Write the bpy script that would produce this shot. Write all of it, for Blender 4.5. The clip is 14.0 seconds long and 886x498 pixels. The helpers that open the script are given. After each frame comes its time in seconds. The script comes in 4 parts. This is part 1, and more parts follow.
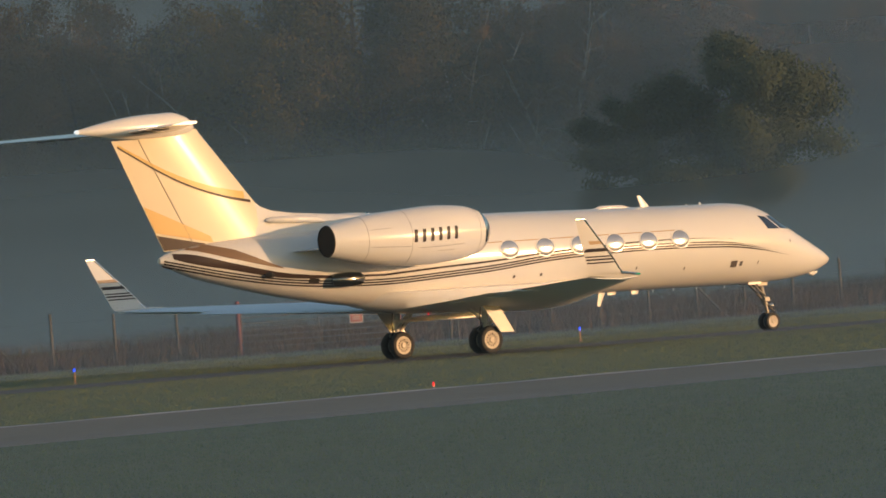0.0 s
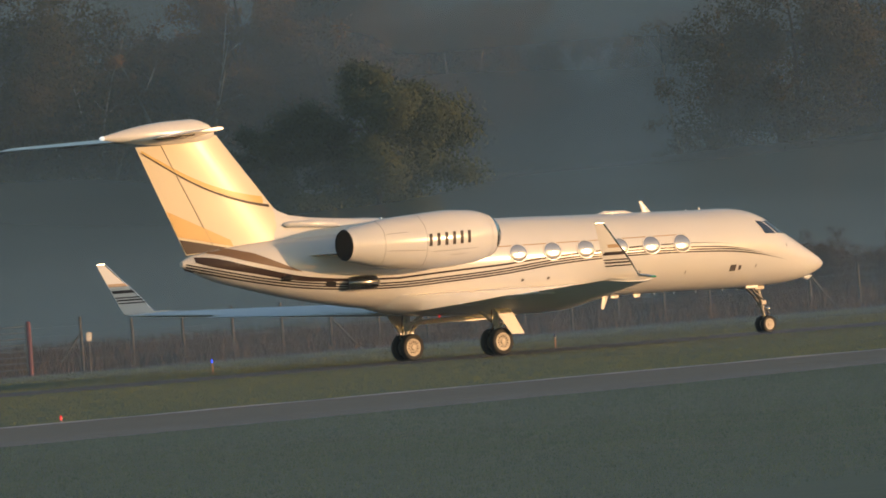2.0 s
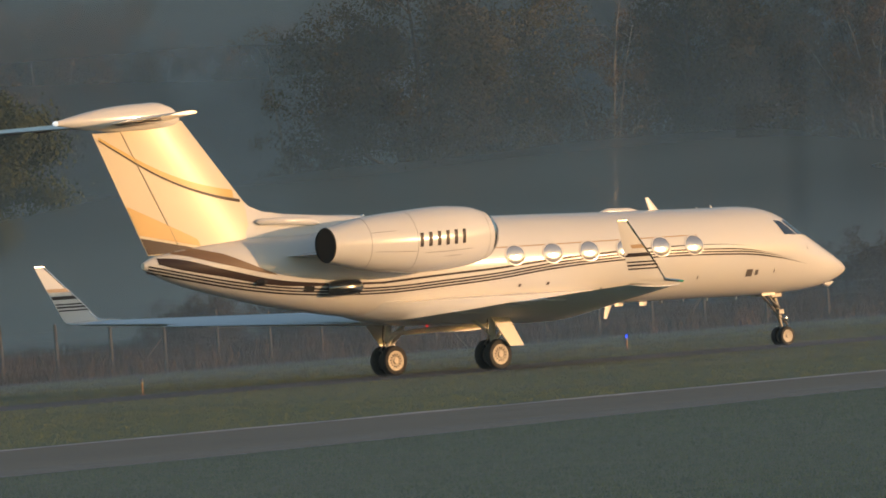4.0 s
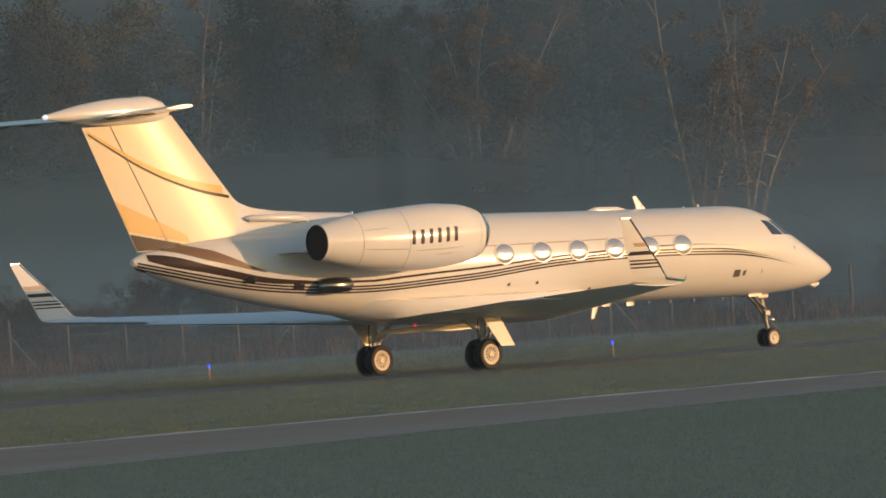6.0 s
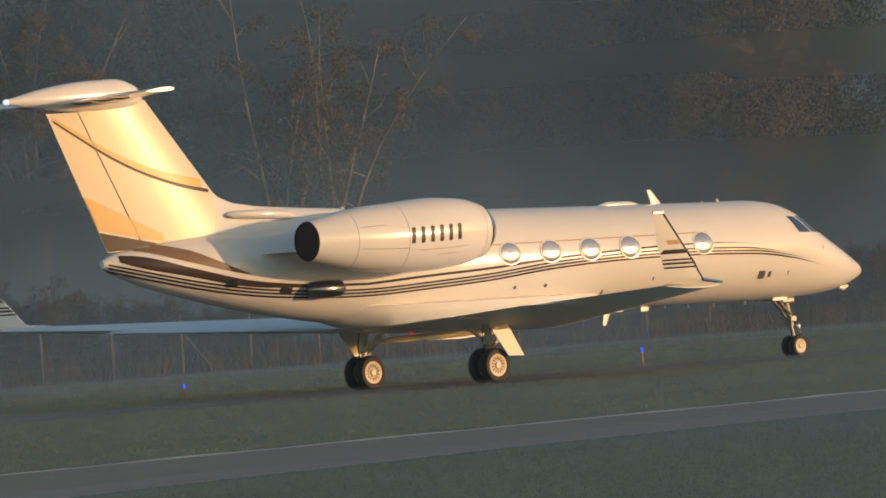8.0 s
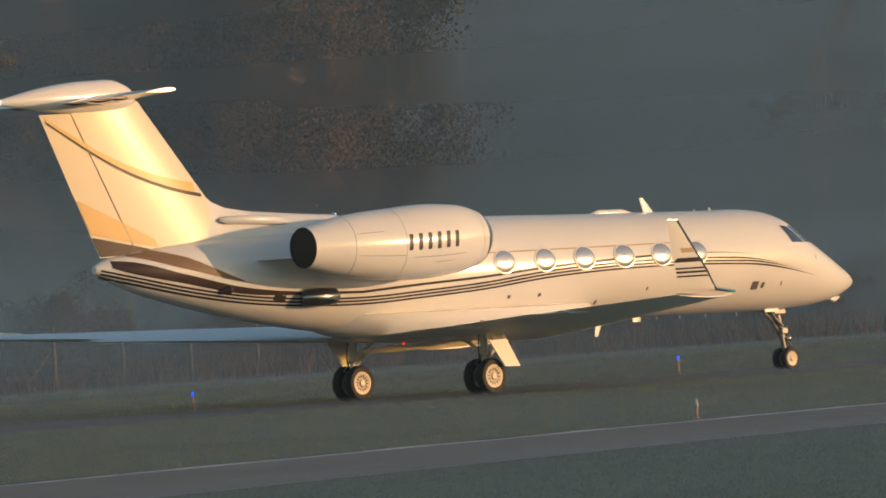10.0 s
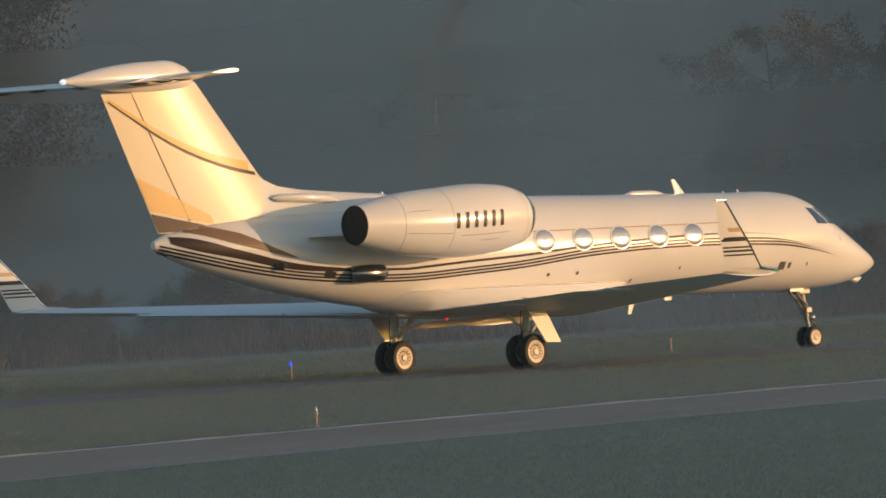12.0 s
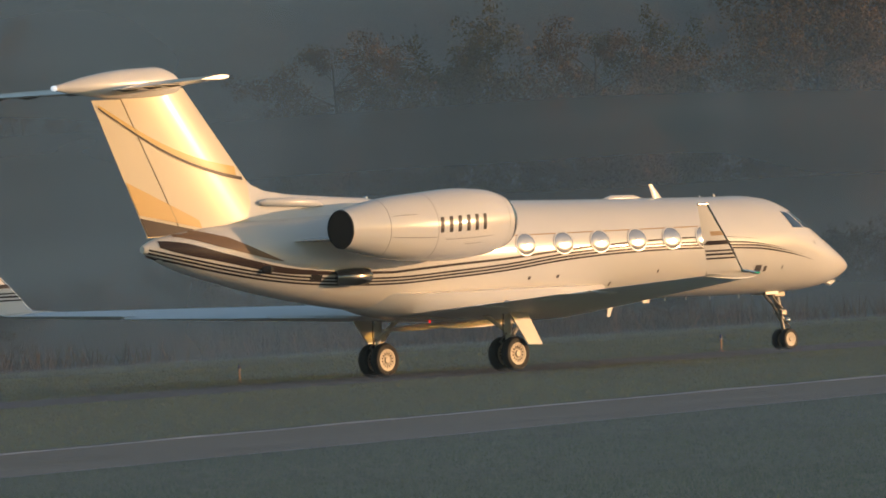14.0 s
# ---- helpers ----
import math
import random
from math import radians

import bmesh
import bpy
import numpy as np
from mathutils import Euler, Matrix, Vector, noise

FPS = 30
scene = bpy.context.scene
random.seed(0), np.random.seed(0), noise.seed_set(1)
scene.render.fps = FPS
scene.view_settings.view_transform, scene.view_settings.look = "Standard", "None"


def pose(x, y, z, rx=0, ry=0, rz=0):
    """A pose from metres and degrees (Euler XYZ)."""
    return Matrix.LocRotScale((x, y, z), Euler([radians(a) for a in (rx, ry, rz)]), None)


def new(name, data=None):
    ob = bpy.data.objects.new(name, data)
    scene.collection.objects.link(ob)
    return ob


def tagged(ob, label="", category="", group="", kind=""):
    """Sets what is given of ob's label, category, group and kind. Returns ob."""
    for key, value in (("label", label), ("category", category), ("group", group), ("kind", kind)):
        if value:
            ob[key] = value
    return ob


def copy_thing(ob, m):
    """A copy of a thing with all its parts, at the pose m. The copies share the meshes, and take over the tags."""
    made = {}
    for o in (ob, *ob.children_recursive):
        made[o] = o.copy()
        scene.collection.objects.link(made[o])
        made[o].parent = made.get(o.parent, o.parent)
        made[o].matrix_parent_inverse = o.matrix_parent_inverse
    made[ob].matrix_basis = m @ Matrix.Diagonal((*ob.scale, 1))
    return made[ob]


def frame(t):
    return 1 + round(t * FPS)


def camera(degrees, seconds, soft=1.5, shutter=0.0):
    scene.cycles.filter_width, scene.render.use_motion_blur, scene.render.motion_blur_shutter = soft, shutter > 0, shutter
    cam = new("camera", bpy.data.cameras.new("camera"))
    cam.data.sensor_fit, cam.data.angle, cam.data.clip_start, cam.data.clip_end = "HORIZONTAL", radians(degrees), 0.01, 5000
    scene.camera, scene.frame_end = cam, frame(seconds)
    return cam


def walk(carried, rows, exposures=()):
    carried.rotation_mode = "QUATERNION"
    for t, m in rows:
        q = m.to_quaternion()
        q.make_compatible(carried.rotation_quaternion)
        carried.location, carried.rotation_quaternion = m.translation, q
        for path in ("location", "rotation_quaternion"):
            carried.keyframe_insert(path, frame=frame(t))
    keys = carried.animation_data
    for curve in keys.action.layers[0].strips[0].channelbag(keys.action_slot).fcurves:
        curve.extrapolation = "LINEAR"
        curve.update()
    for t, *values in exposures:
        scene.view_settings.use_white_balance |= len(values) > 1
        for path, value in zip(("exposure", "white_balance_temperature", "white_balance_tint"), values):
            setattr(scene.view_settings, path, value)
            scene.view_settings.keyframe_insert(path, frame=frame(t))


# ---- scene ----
# ---------- camera: a long lens on a tripod that follows the jet ----------
EYE_HEIGHT = 2.98
cam = camera(5.964, 14.0, soft=1.7)
# seconds, x, y, turn to the right of north, tilt, lean
CAM_ROWS = [
    (0.0,0.00,-1.78,-0.0026,0.0680,4.171),
    (0.5,0.15,-0.62,0.6949,0.0454,4.124),
    (1.0,0.11,-0.07,1.3495,0.0423,4.170),
    (1.5,0.28,0.71,1.8806,0.0842,4.090),
    (2.0,0.25,1.21,2.4401,0.0983,4.191),
    (2.5,0.58,5.77,3.0405,0.0769,4.203),
    (3.0,1.15,17.09,3.7067,0.0626,4.239),
    (3.2,1.62,24.30,4.0271,0.0978,4.177),
    (4.2,3.30,41.00,5.2919,0.1117,4.004),
    (5.3,4.71,50.19,6.6832,0.1270,3.814),
    (5.5,4.91,51.16,6.9776,0.1119,3.744),
    (6.0,4.93,52.17,7.7716,0.0979,3.734),
    (6.5,5.19,53.31,8.4778,0.0895,3.667),
    (7.0,5.17,53.93,9.2264,0.0557,3.796),
    (7.2,5.17,53.93,9.5219,0.0564,3.857),
    (7.3,5.70,57.30,9.6697,0.0567,3.888),
    (7.4,6.32,61.17,9.8161,0.0582,3.914),
    (7.5,6.94,65.04,9.9603,0.0618,3.931),
    (7.6,7.55,68.91,10.0979,0.0672,3.935),
    (7.7,8.17,72.78,10.2294,0.0737,3.926),
    (7.8,8.78,76.65,10.3615,0.0819,3.914),
    (7.9,9.40,80.52,10.5008,0.0921,3.909),
    (8.0,10.02,84.39,10.6539,0.1048,3.920),
    (8.1,10.63,88.27,10.8233,0.1206,3.949),
    (8.2,11.25,92.14,10.9970,0.1370,3.982),
    (8.3,11.87,96.01,11.1664,0.1507,4.005),
    (8.4,11.97,96.66,11.3338,0.1622,4.019),
    (9.2,12.23,98.00,12.5925,0.1624,3.817),
    (10.5,12.66,100.17,14.6377,0.1628,3.487),
    (11.0,12.76,101.25,15.3455,0.1632,3.479),
    (11.5,13.10,102.35,15.9328,0.1231,3.671),
    (12.0,13.37,103.86,16.5742,0.0252,3.208),
    (12.5,13.67,104.79,17.2770,0.0427,3.185),
    (13.0,13.93,106.28,18.1262,0.0735,3.086),
    (13.5,14.44,107.83,18.8344,0.0813,3.268),
    (14.0,15.30,110.98,19.5849,0.0434,3.271),
]
walk(cam, [(t, pose(x, y, EYE_HEIGHT, 90 + tilt, 0, -turn) @ pose(0, 0, 0, 0, 0, -lean))
           for t, x, y, turn, tilt, lean in CAM_ROWS])

# ---------- light: low evening sun, clear sky ----------
SUN_AZ, SUN_EL = radians(-20.5), radians(4.5)
to_sun = Vector((math.cos(SUN_AZ) * math.cos(SUN_EL), math.sin(SUN_AZ) * math.cos(SUN_EL), math.sin(SUN_EL)))
world = bpy.data.worlds.new("sky")
scene.world = world
world.use_nodes = True
wn = world.node_tree.nodes
sky = wn.new("ShaderNodeTexSky")
sky.sky_type, sky.sun_disc = "NISHITA", False
sky.sun_elevation, sky.sun_rotation = SUN_EL, math.pi / 2 - SUN_AZ
sky.air_density, sky.dust_density, sky.ozone_density = 1.0, 0.9, 1.5
wn["Background"].inputs["Strength"].default_value = 0.15
world.node_tree.links.new(sky.outputs[0], wn["Background"].inputs["Color"])
sun = new("sun", bpy.data.lights.new("sun", "SUN"))
sun.data.energy, sun.data.angle, sun.data.color = 2.0, radians(0.55), (1.0, 0.59, 0.31)
sun.rotation_euler = to_sun.to_track_quat("Z", "Y").to_euler()
scene.view_settings.exposure = 0.75
scene.cycles.transparent_max_bounces = 24

# ---------- materials ----------


def mat(name, color, rough=0.5, metal=0.0, spec=0.5, var=0.0, scale=3.0, bump=0.0, bscale=40.0, coat=0.0, second=None, emit=None, power=0.0, rand=0.0, fine=None):
    m = bpy.data.materials.new(name)
    m.use_nodes = True
    n, l = m.node_tree.nodes, m.node_tree.links
    b = n["Principled BSDF"]
    b.inputs["Base Color"].default_value = (*color, 1)
    b.inputs["Roughness"].default_value = rough
    b.inputs["Metallic"].default_value = metal
    b.inputs["Specular IOR Level"].default_value = spec
    b.inputs["Coat Weight"].default_value = coat
    b.inputs["Coat Roughness"].default_value = 0.08
    tc = n.new("ShaderNodeTexCoord")
    if var or second:
        nz = n.new("ShaderNodeTexNoise")
        nz.inputs["Scale"].default_value, nz.inputs["Detail"].default_value = scale, 6
        l.new(tc.outputs["Object"], nz.inputs["Vector"])
        fz = n.new("ShaderNodeTexNoise")
        fz.inputs["Scale"].default_value, fz.inputs["Detail"].default_value = fine or scale * 9, 3
        l.new(tc.outputs["Object"], fz.inputs["Vector"])
        add = n.new("ShaderNodeMath")
        add.operation = "MULTIPLY_ADD"
        add.inputs[1].default_value, add.use_clamp = 0.45, True
        l.new(fz.outputs["Fac"], add.inputs[0])
        sc = n.new("ShaderNodeMath")
        sc.operation = "MULTIPLY_ADD"
        sc.inputs[1].default_value, sc.inputs[2].default_value = 1.6, -0.52
        l.new(nz.outputs["Fac"], sc.inputs[0])
        l.new(sc.outputs[0], add.inputs[2])
        mix = n.new("ShaderNodeMix")
        mix.data_type = "RGBA"
        mix.inputs["A"].default_value = (*color, 1)
        mix.inputs["B"].default_value = (*(second or [c * (1 - var) for c in color]), 1)
        l.new(add.outputs[0], mix.inputs["Factor"])
        out = mix.outputs["Result"]
        if rand:
            gi = n.new("ShaderNodeNewGeometry")
            oi = n.new("ShaderNodeObjectInfo")
            ad = n.new("ShaderNodeMath")
            ad.operation = "ADD"
            l.new(gi.outputs["Random Per Island"], ad.inputs[0])
            l.new(oi.outputs["Random"], ad.inputs[1])
            mr = n.new("ShaderNodeMapRange")
            mr.inputs["From Max"].default_value = 2.0
            mr.inputs["To Min"].default_value, mr.inputs["To Max"].default_value = 1 - rand, 1 + rand
            l.new(ad.outputs[0], mr.inputs["Value"])
            hs = n.new("ShaderNodeHueSaturation")
            l.new(mr.outputs[0], hs.inputs["Value"])
            l.new(out, hs.inputs["Color"])
            out = hs.outputs["Color"]
        l.new(out, b.inputs["Base Color"])
    if bump:
        bz = n.new("ShaderNodeTexNoise")
        bz.inputs["Scale"].default_value, bz.inputs["Detail"].default_value = bscale, 4
        l.new(tc.outputs["Object"], bz.inputs["Vector"])
        bp = n.new("ShaderNodeBump")
        bp.inputs["Strength"].default_value = bump
        bp.inputs["Distance"].default_value = 0.02
        l.new(bz.outputs["Fac"], bp.inputs["Height"])
        l.new(bp.outputs[0], b.inputs["Normal"])
    if emit:
        b.inputs["Emission Color"].default_value = (*emit, 1)
        b.inputs["Emission Strength"].default_value = power
    return m


WHITE = mat("white_aircraft_paint", (0.77, 0.74, 0.69), 0.22, spec=0.4, var=0.06, scale=0.8, bump=0.03, bscale=2.4, coat=0.3)
# fin and rudder: yellower than the fuselage WHITE
FINWHITE = mat("warm_white_tail", (0.78, 0.68, 0.50), 0.30, spec=0.2, var=0.08, scale=0.7, bump=0.03, bscale=5.0, coat=0.45)
GOLD = mat("gold_paint", (0.70, 0.47, 0.15), 0.32, spec=0.25, var=0.08, scale=1.0)
ORANGE = mat("tan_gold_paint", (0.74, 0.49, 0.19), 0.32, spec=0.25, var=0.08, scale=1.0)
BROWN = mat("dark_brown_paint", (0.055, 0.035, 0.028), 0.38, spec=0.2, var=0.15, scale=2.0)
STRIPE = mat("charcoal_stripe_paint", (0.04, 0.03, 0.03), 0.38, spec=0.2, var=0.2, scale=3.0)
# tan swoosh paint with the shadow over it mixed into the colour
SHADED_TAN = mat("shaded_tan_paint", (0.24, 0.15, 0.09), 0.38, spec=0.2, var=0.1, scale=2.0)
TAN = mat("pale_tan_stripe_paint", (0.55, 0.38, 0.22), 0.22, var=0.1, scale=3.0, coat=0.4)
SEAM = mat("panel_seam", (0.12, 0.1, 0.09), 0.5, var=0.2, scale=6.0)
GREY = mat("pale_wing_paint", (0.88, 0.90, 0.92), 0.5, spec=0.2, var=0.1, scale=1.2)
METAL = mat("polished_metal", (0.72, 0.70, 0.67), 0.16, 1.0, var=0.12, scale=4.0)
# scoop metal, its colour darkened to stand for the ground's reflection
DARKMETAL = mat("ground_reflection_metal", (0.34, 0.31, 0.28), 0.2, 1.0, var=0.25, scale=4.0)
STEEL = mat("landing_gear_steel", (0.33, 0.30, 0.26), 0.5, 0.5, var=0.2, scale=9.0, bump=0.05)
GEARWHITE = mat("gear_white_enamel", (0.72, 0.70, 0.66), 0.35, var=0.2, scale=9.0)
RUBBER = mat("tyre_rubber", (0.022, 0.021, 0.02), 0.75, var=0.3, scale=14.0, bump=0.1, bscale=60)
# near-black for ducts, vents and wheel holes
DARKIN = mat("dark_opening", (0.02, 0.018, 0.017), 0.8, var=0.3, scale=6.0)
GLASS = mat("cabin_window_glass", (0.47, 0.48, 0.50), 0.22, 0.6, var=0.1, scale=5.0)
SCREEN = mat("windscreen_glass", (0.03, 0.035, 0.045), 0.06, 0.0, spec=0.8, var=0.1, scale=4.0, coat=0.6)
REDLAMP = mat("red_beacon_lens", (0.5, 0.02, 0.02), 0.2, emit=(1, 0.02, 0.02), power=0.6)
BLUELAMP = mat("blue_taxi_lens", (0.02, 0.05, 0.6), 0.2, emit=(0.0, 0.05, 1.0), power=1.8)
DULLBLUE = mat("dull_blue_lens", (0.05, 0.07, 0.16), 0.25, var=0.2, scale=9.0)
WHITELAMP = mat("clear_tail_lens", (0.8, 0.85, 0.9), 0.1, emit=(0.8, 0.9, 1.0), power=0.35)
GREENLAMP = mat("green_wingtip_lens", (0.02, 0.25, 0.12), 0.1, emit=(0.05, 0.6, 0.3), power=0.1)
GRASS = mat("meadow_turf", (0.08, 0.13, 0.052), 0.9, spec=0.1, second=(0.125, 0.145, 0.062), scale=0.09, bump=0.5, bscale=6, fine=1.6)
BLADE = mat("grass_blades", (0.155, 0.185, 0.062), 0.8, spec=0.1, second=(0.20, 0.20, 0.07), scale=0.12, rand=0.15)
# darker copy of the blades: the foreground's shade is put into the colour
SHADED_BLADE = mat("shaded_grass_blades", (0.065, 0.125, 0.052), 0.8, spec=0.1, second=(0.085, 0.13, 0.055), scale=0.12, rand=0.12)
DRY = mat("dry_weeds", (0.22, 0.14, 0.095), 0.9, spec=0.1, second=(0.06, 0.045, 0.028), scale=0.25, rand=0.4)
ASPHALT = mat("worn_asphalt", (0.22, 0.185, 0.13), 0.9, spec=0.1, second=(0.28, 0.235, 0.17), scale=0.15, bump=0.3, bscale=25, fine=2.0)
DARKTAR = mat("dark_taxiway_asphalt", (0.10, 0.09, 0.072), 0.9, spec=0.2, second=(0.13, 0.12, 0.095), scale=0.2, bump=0.3, bscale=25)
LINE = mat("pale_lit_edge", (0.54, 0.53, 0.5), 0.7, second=(0.26, 0.25, 0.24), scale=0.8, fine=5.0)
WOODPOST = mat("weathered_post_wood", (0.16, 0.13, 0.10), 0.85, var=0.4, scale=6.0, bump=0.4)
WIRE = mat("galvanised_wire", (0.16, 0.155, 0.15), 0.6, 0.2, var=0.2, scale=4.0)
REDPAINT = mat("red_gate_paint", (0.24, 0.05, 0.045), 0.5, var=0.25, scale=5.0)
SIGNRED = mat("faded_red_sign", (0.55, 0.16, 0.13), 0.5, var=0.2, scale=4.0)
SIGNWHITE = mat("white_sign_edge", (0.7, 0.66, 0.6), 0.5, var=0.15, scale=5.0)
STAKE = mat("orange_lamp_stake", (0.5, 0.24, 0.12), 0.5, var=0.25, scale=9.0)
BARK_WHITE = mat("birch_bark", (0.38, 0.33, 0.27), 0.8, second=(0.11, 0.085, 0.07), scale=1.6, bump=0.3, bscale=8)
BARK = mat("dark_bark", (0.09, 0.065, 0.05), 0.9, var=0.4, scale=2.0, bump=0.5, bscale=8)
LEAF_RUST = mat("rust_autumn_leaves", (0.165, 0.09, 0.038), 0.7, spec=0.2, second=(0.115, 0.072, 0.031), scale=0.5, rand=0.2)
LEAF_OLIVE = mat("olive_autumn_leaves", (0.15, 0.105, 0.034), 0.7, spec=0.2, second=(0.095, 0.08, 0.03), scale=0.5, rand=0.2)
LEAF_DARK = mat("dark_green_leaves", (0.042, 0.045, 0.02), 0.7, spec=0.2, second=(0.07, 0.045, 0.02), scale=0.4, rand=0.2)
NEEDLE = mat("pine_needles", (0.05, 0.066, 0.03), 0.75, spec=0.2, second=(0.07, 0.075, 0.034), scale=0.7, rand=0.2)
HILL = mat("far_wooded_hill", (0.05, 0.042, 0.025), 0.95, spec=0.05, second=(0.03, 0.035, 0.02), scale=0.05, bump=1.0, bscale=0.5, fine=0.7)
VERGE_SHADE = mat("verge_edge_shade", (0.075, 0.068, 0.042), 0.95, spec=0.1, second=(0.045, 0.045, 0.025), scale=0.3)


def fog_material(name, density, top, soft_top, seed, streak=0.5, floor=0.0, length=0.0, warp_z=3.2, rise=None):
    """Thin drifting mist: scatters what light reaches it, clears with height and along its length."""
    m = bpy.data.materials.new(name)
    m.use_nodes = True
    n, l = m.node_tree.nodes, m.node_tree.links
    n.remove(n["Principled BSDF"])
    tc = n.new("ShaderNodeTexCoord")
    sep = n.new("ShaderNodeSeparateXYZ")
    l.new(tc.outputs["Object"], sep.inputs[0])
    mp = n.new("ShaderNodeMapping")
    mp.inputs["Scale"].default_value = (0.012, 1.0, 0.16)
    mp.inputs["Location"].default_value = (seed * 3.7, seed, seed * 1.3)
    l.new(tc.outputs["Object"], mp.inputs[0])
    nz = n.new("ShaderNodeTexNoise")
    nz.inputs["Scale"].default_value, nz.inputs["Detail"].default_value = 1.6, 2
    l.new(mp.outputs[0], nz.inputs["Vector"])
    warp = n.new("ShaderNodeMath")
    warp.operation = "MULTIPLY_ADD"
    warp.inputs[1].default_value, warp.inputs[2].default_value = -warp_z, warp_z / 2
    l.new(nz.outputs["Fac"], warp.inputs[0])
    zz = n.new("ShaderNodeMath")
    zz.operation = "ADD"
    l.new(sep.outputs["Z"], zz.inputs[0])
    l.new(warp.outputs[0], zz.inputs[1])
    if rise:
        up = n.new("ShaderNodeMapRange")
        up.interpolation_type = "SMOOTHSTEP"
        up.inputs["From Min"].default_value, up.inputs["From Max"].default_value = rise[0], rise[1]
        up.inputs["To Min"].default_value, up.inputs["To Max"].default_value = 0.0, rise[2]
        l.new(sep.outputs["X"], up.inputs["Value"])
        sb = n.new("ShaderNodeMath")
        sb.operation = "SUBTRACT"
        l.new(zz.outputs[0], sb.inputs[0])
        l.new(up.outputs[0], sb.inputs[1])
        zz = sb
    mr = n.new("ShaderNodeMapRange")
    mr.interpolation_type = "SMOOTHSTEP"
    mr.inputs["From Min"].default_value, mr.inputs["From Max"].default_value = top - soft_top, top + soft_top
    mr.inputs["To Min"].default_value, mr.inputs["To Max"].default_value = density, floor
    l.new(zz.outputs[0], mr.inputs["Value"])
    st = n.new("ShaderNodeMapRange")
    st.inputs["From Min"].default_value, st.inputs["From Max"].default_value = 0.3, 0.7
    st.inputs["To Min"].default_value, st.inputs["To Max"].default_value = 1 - streak, 1.0
    l.new(nz.outputs["Fac"], st.inputs["Value"])
    al = n.new("ShaderNodeMath")
    al.operation, al.use_clamp = "MULTIPLY", True
    l.new(mr.outputs[0], al.inputs[0])
    l.new(st.outputs[0], al.inputs[1])
    fade = al
    if length:
        pp = n.new("ShaderNodeMath")
        pp.operation, pp.inputs[1].default_value = "PINGPONG", length / 2
        l.new(sep.outputs["X"], pp.inputs[0])
        en = n.new("ShaderNodeMapRange")
        en.interpolation_type = "SMOOTHSTEP"
        en.inputs["From Max"].default_value = min(length * 0.42, 16.0)
        l.new(pp.outputs[0], en.inputs["Value"])
        fade = n.new("ShaderNodeMath")
        fade.operation = "MULTIPLY"
        l.new(al.outputs[0], fade.inputs[0])
        l.new(en.outputs[0], fade.inputs[1])
    df = n.new("ShaderNodeBsdfDiffuse")
    df.inputs["Color"].default_value = FOG_COLOR
    tr = n.new("ShaderNodeBsdfTransparent")
    mx = n.new("ShaderNodeMixShader")
    l.new(fade.outputs[0], mx.inputs[0])
    l.new(tr.outputs[0], mx.inputs[1])
    l.new(df.outputs[0], mx.inputs[2])
    l.new(mx.outputs[0], n["Material Output"].inputs["Surface"])
    return m


FOG_COLOR = (0.555, 0.585, 0.625, 1)

# ---------- mesh helpers ----------


def mesh_of(name, verts, faces, material, smooth=False):
    me = bpy.data.meshes.new(name)
    me.from_pydata([tuple(v) for v in verts], [], faces)
    me.materials.append(material)
    if smooth:
        me.polygons.foreach_set("use_smooth", [True] * len(me.polygons))
    me.update()
    return me


def part(name, bm, material, parent, label=""):
    """Links a bmesh, or a mesh, as one object under a thing or a part."""
    if isinstance(bm, bmesh.types.BMesh):
        me = bpy.data.meshes.new(name)
        bm.to_mesh(me)
        bm.free()
        me.materials.append(material)
    else:
        me = bm
    ob = new(name, me)
    ob.parent = parent
    return tagged(ob, label)


def thing(name, label, category, group="", at=(0, 0, 0), turn=0.0):
    ob = new(name)
    ob.matrix_basis = pose(*at, 0, 0, turn)
    return tagged(ob, label, category, group)


def loft(rings, cap=True, closed=True):
    """Faces over rings of equally many points."""
    verts, faces, k = [], [], len(rings[0])
    for r in rings:
        verts += [tuple(p) for p in r]
    for i in range(len(rings) - 1):
        for j in range(k if closed else k - 1):
            a, b = i * k + j, i * k + (j + 1) % k
            faces.append((a, b, b + k, a + k))
    if cap:
        faces.append(tuple(range(k - 1, -1, -1)))
        faces.append(tuple(range((len(rings) - 1) * k, len(rings) * k)))
    return verts, faces


def outward(me):
    bm = bmesh.new()
    bm.from_mesh(me)
    bmesh.ops.recalc_face_normals(bm, faces=bm.faces)
    bm.to_mesh(me)
    bm.free()
    return me


def lofted(name, rings, material, smooth=True, cap=True, sharp=40):
    me = outward(mesh_of(name, *loft(rings, cap), material, smooth))
    if smooth:
        me.set_sharp_from_angle(angle=radians(sharp))
    return me


def tube(points, radii, sides=10):
    rings = []
    for i, p in enumerate(points):
        p = Vector(p)
        d = (Vector(points[min(i + 1, len(points) - 1)]) - Vector(points[max(i - 1, 0)])).normalized()
        u = d.cross(Vector((0, 0, 1)) if abs(d.z) < 0.9 else Vector((1, 0, 0))).normalized()
        w = d.cross(u)
        rings.append([p + (u * math.cos(a) + w * math.sin(a)) * radii[i] for a in [2 * math.pi * k / sides for k in range(sides)]])
    return rings


def box(sx, sy, sz, at=(0, 0, 0), bevel=0.0):
    bm = bmesh.new()
    bmesh.ops.create_cube(bm, size=1, matrix=Matrix.Translation(at) @ Matrix.Diagonal((sx, sy, sz, 1)))
    if bevel:
        bmesh.ops.bevel(bm, geom=bm.edges[:], offset=bevel, segments=2, affect="EDGES", profile=0.5)
    return bm


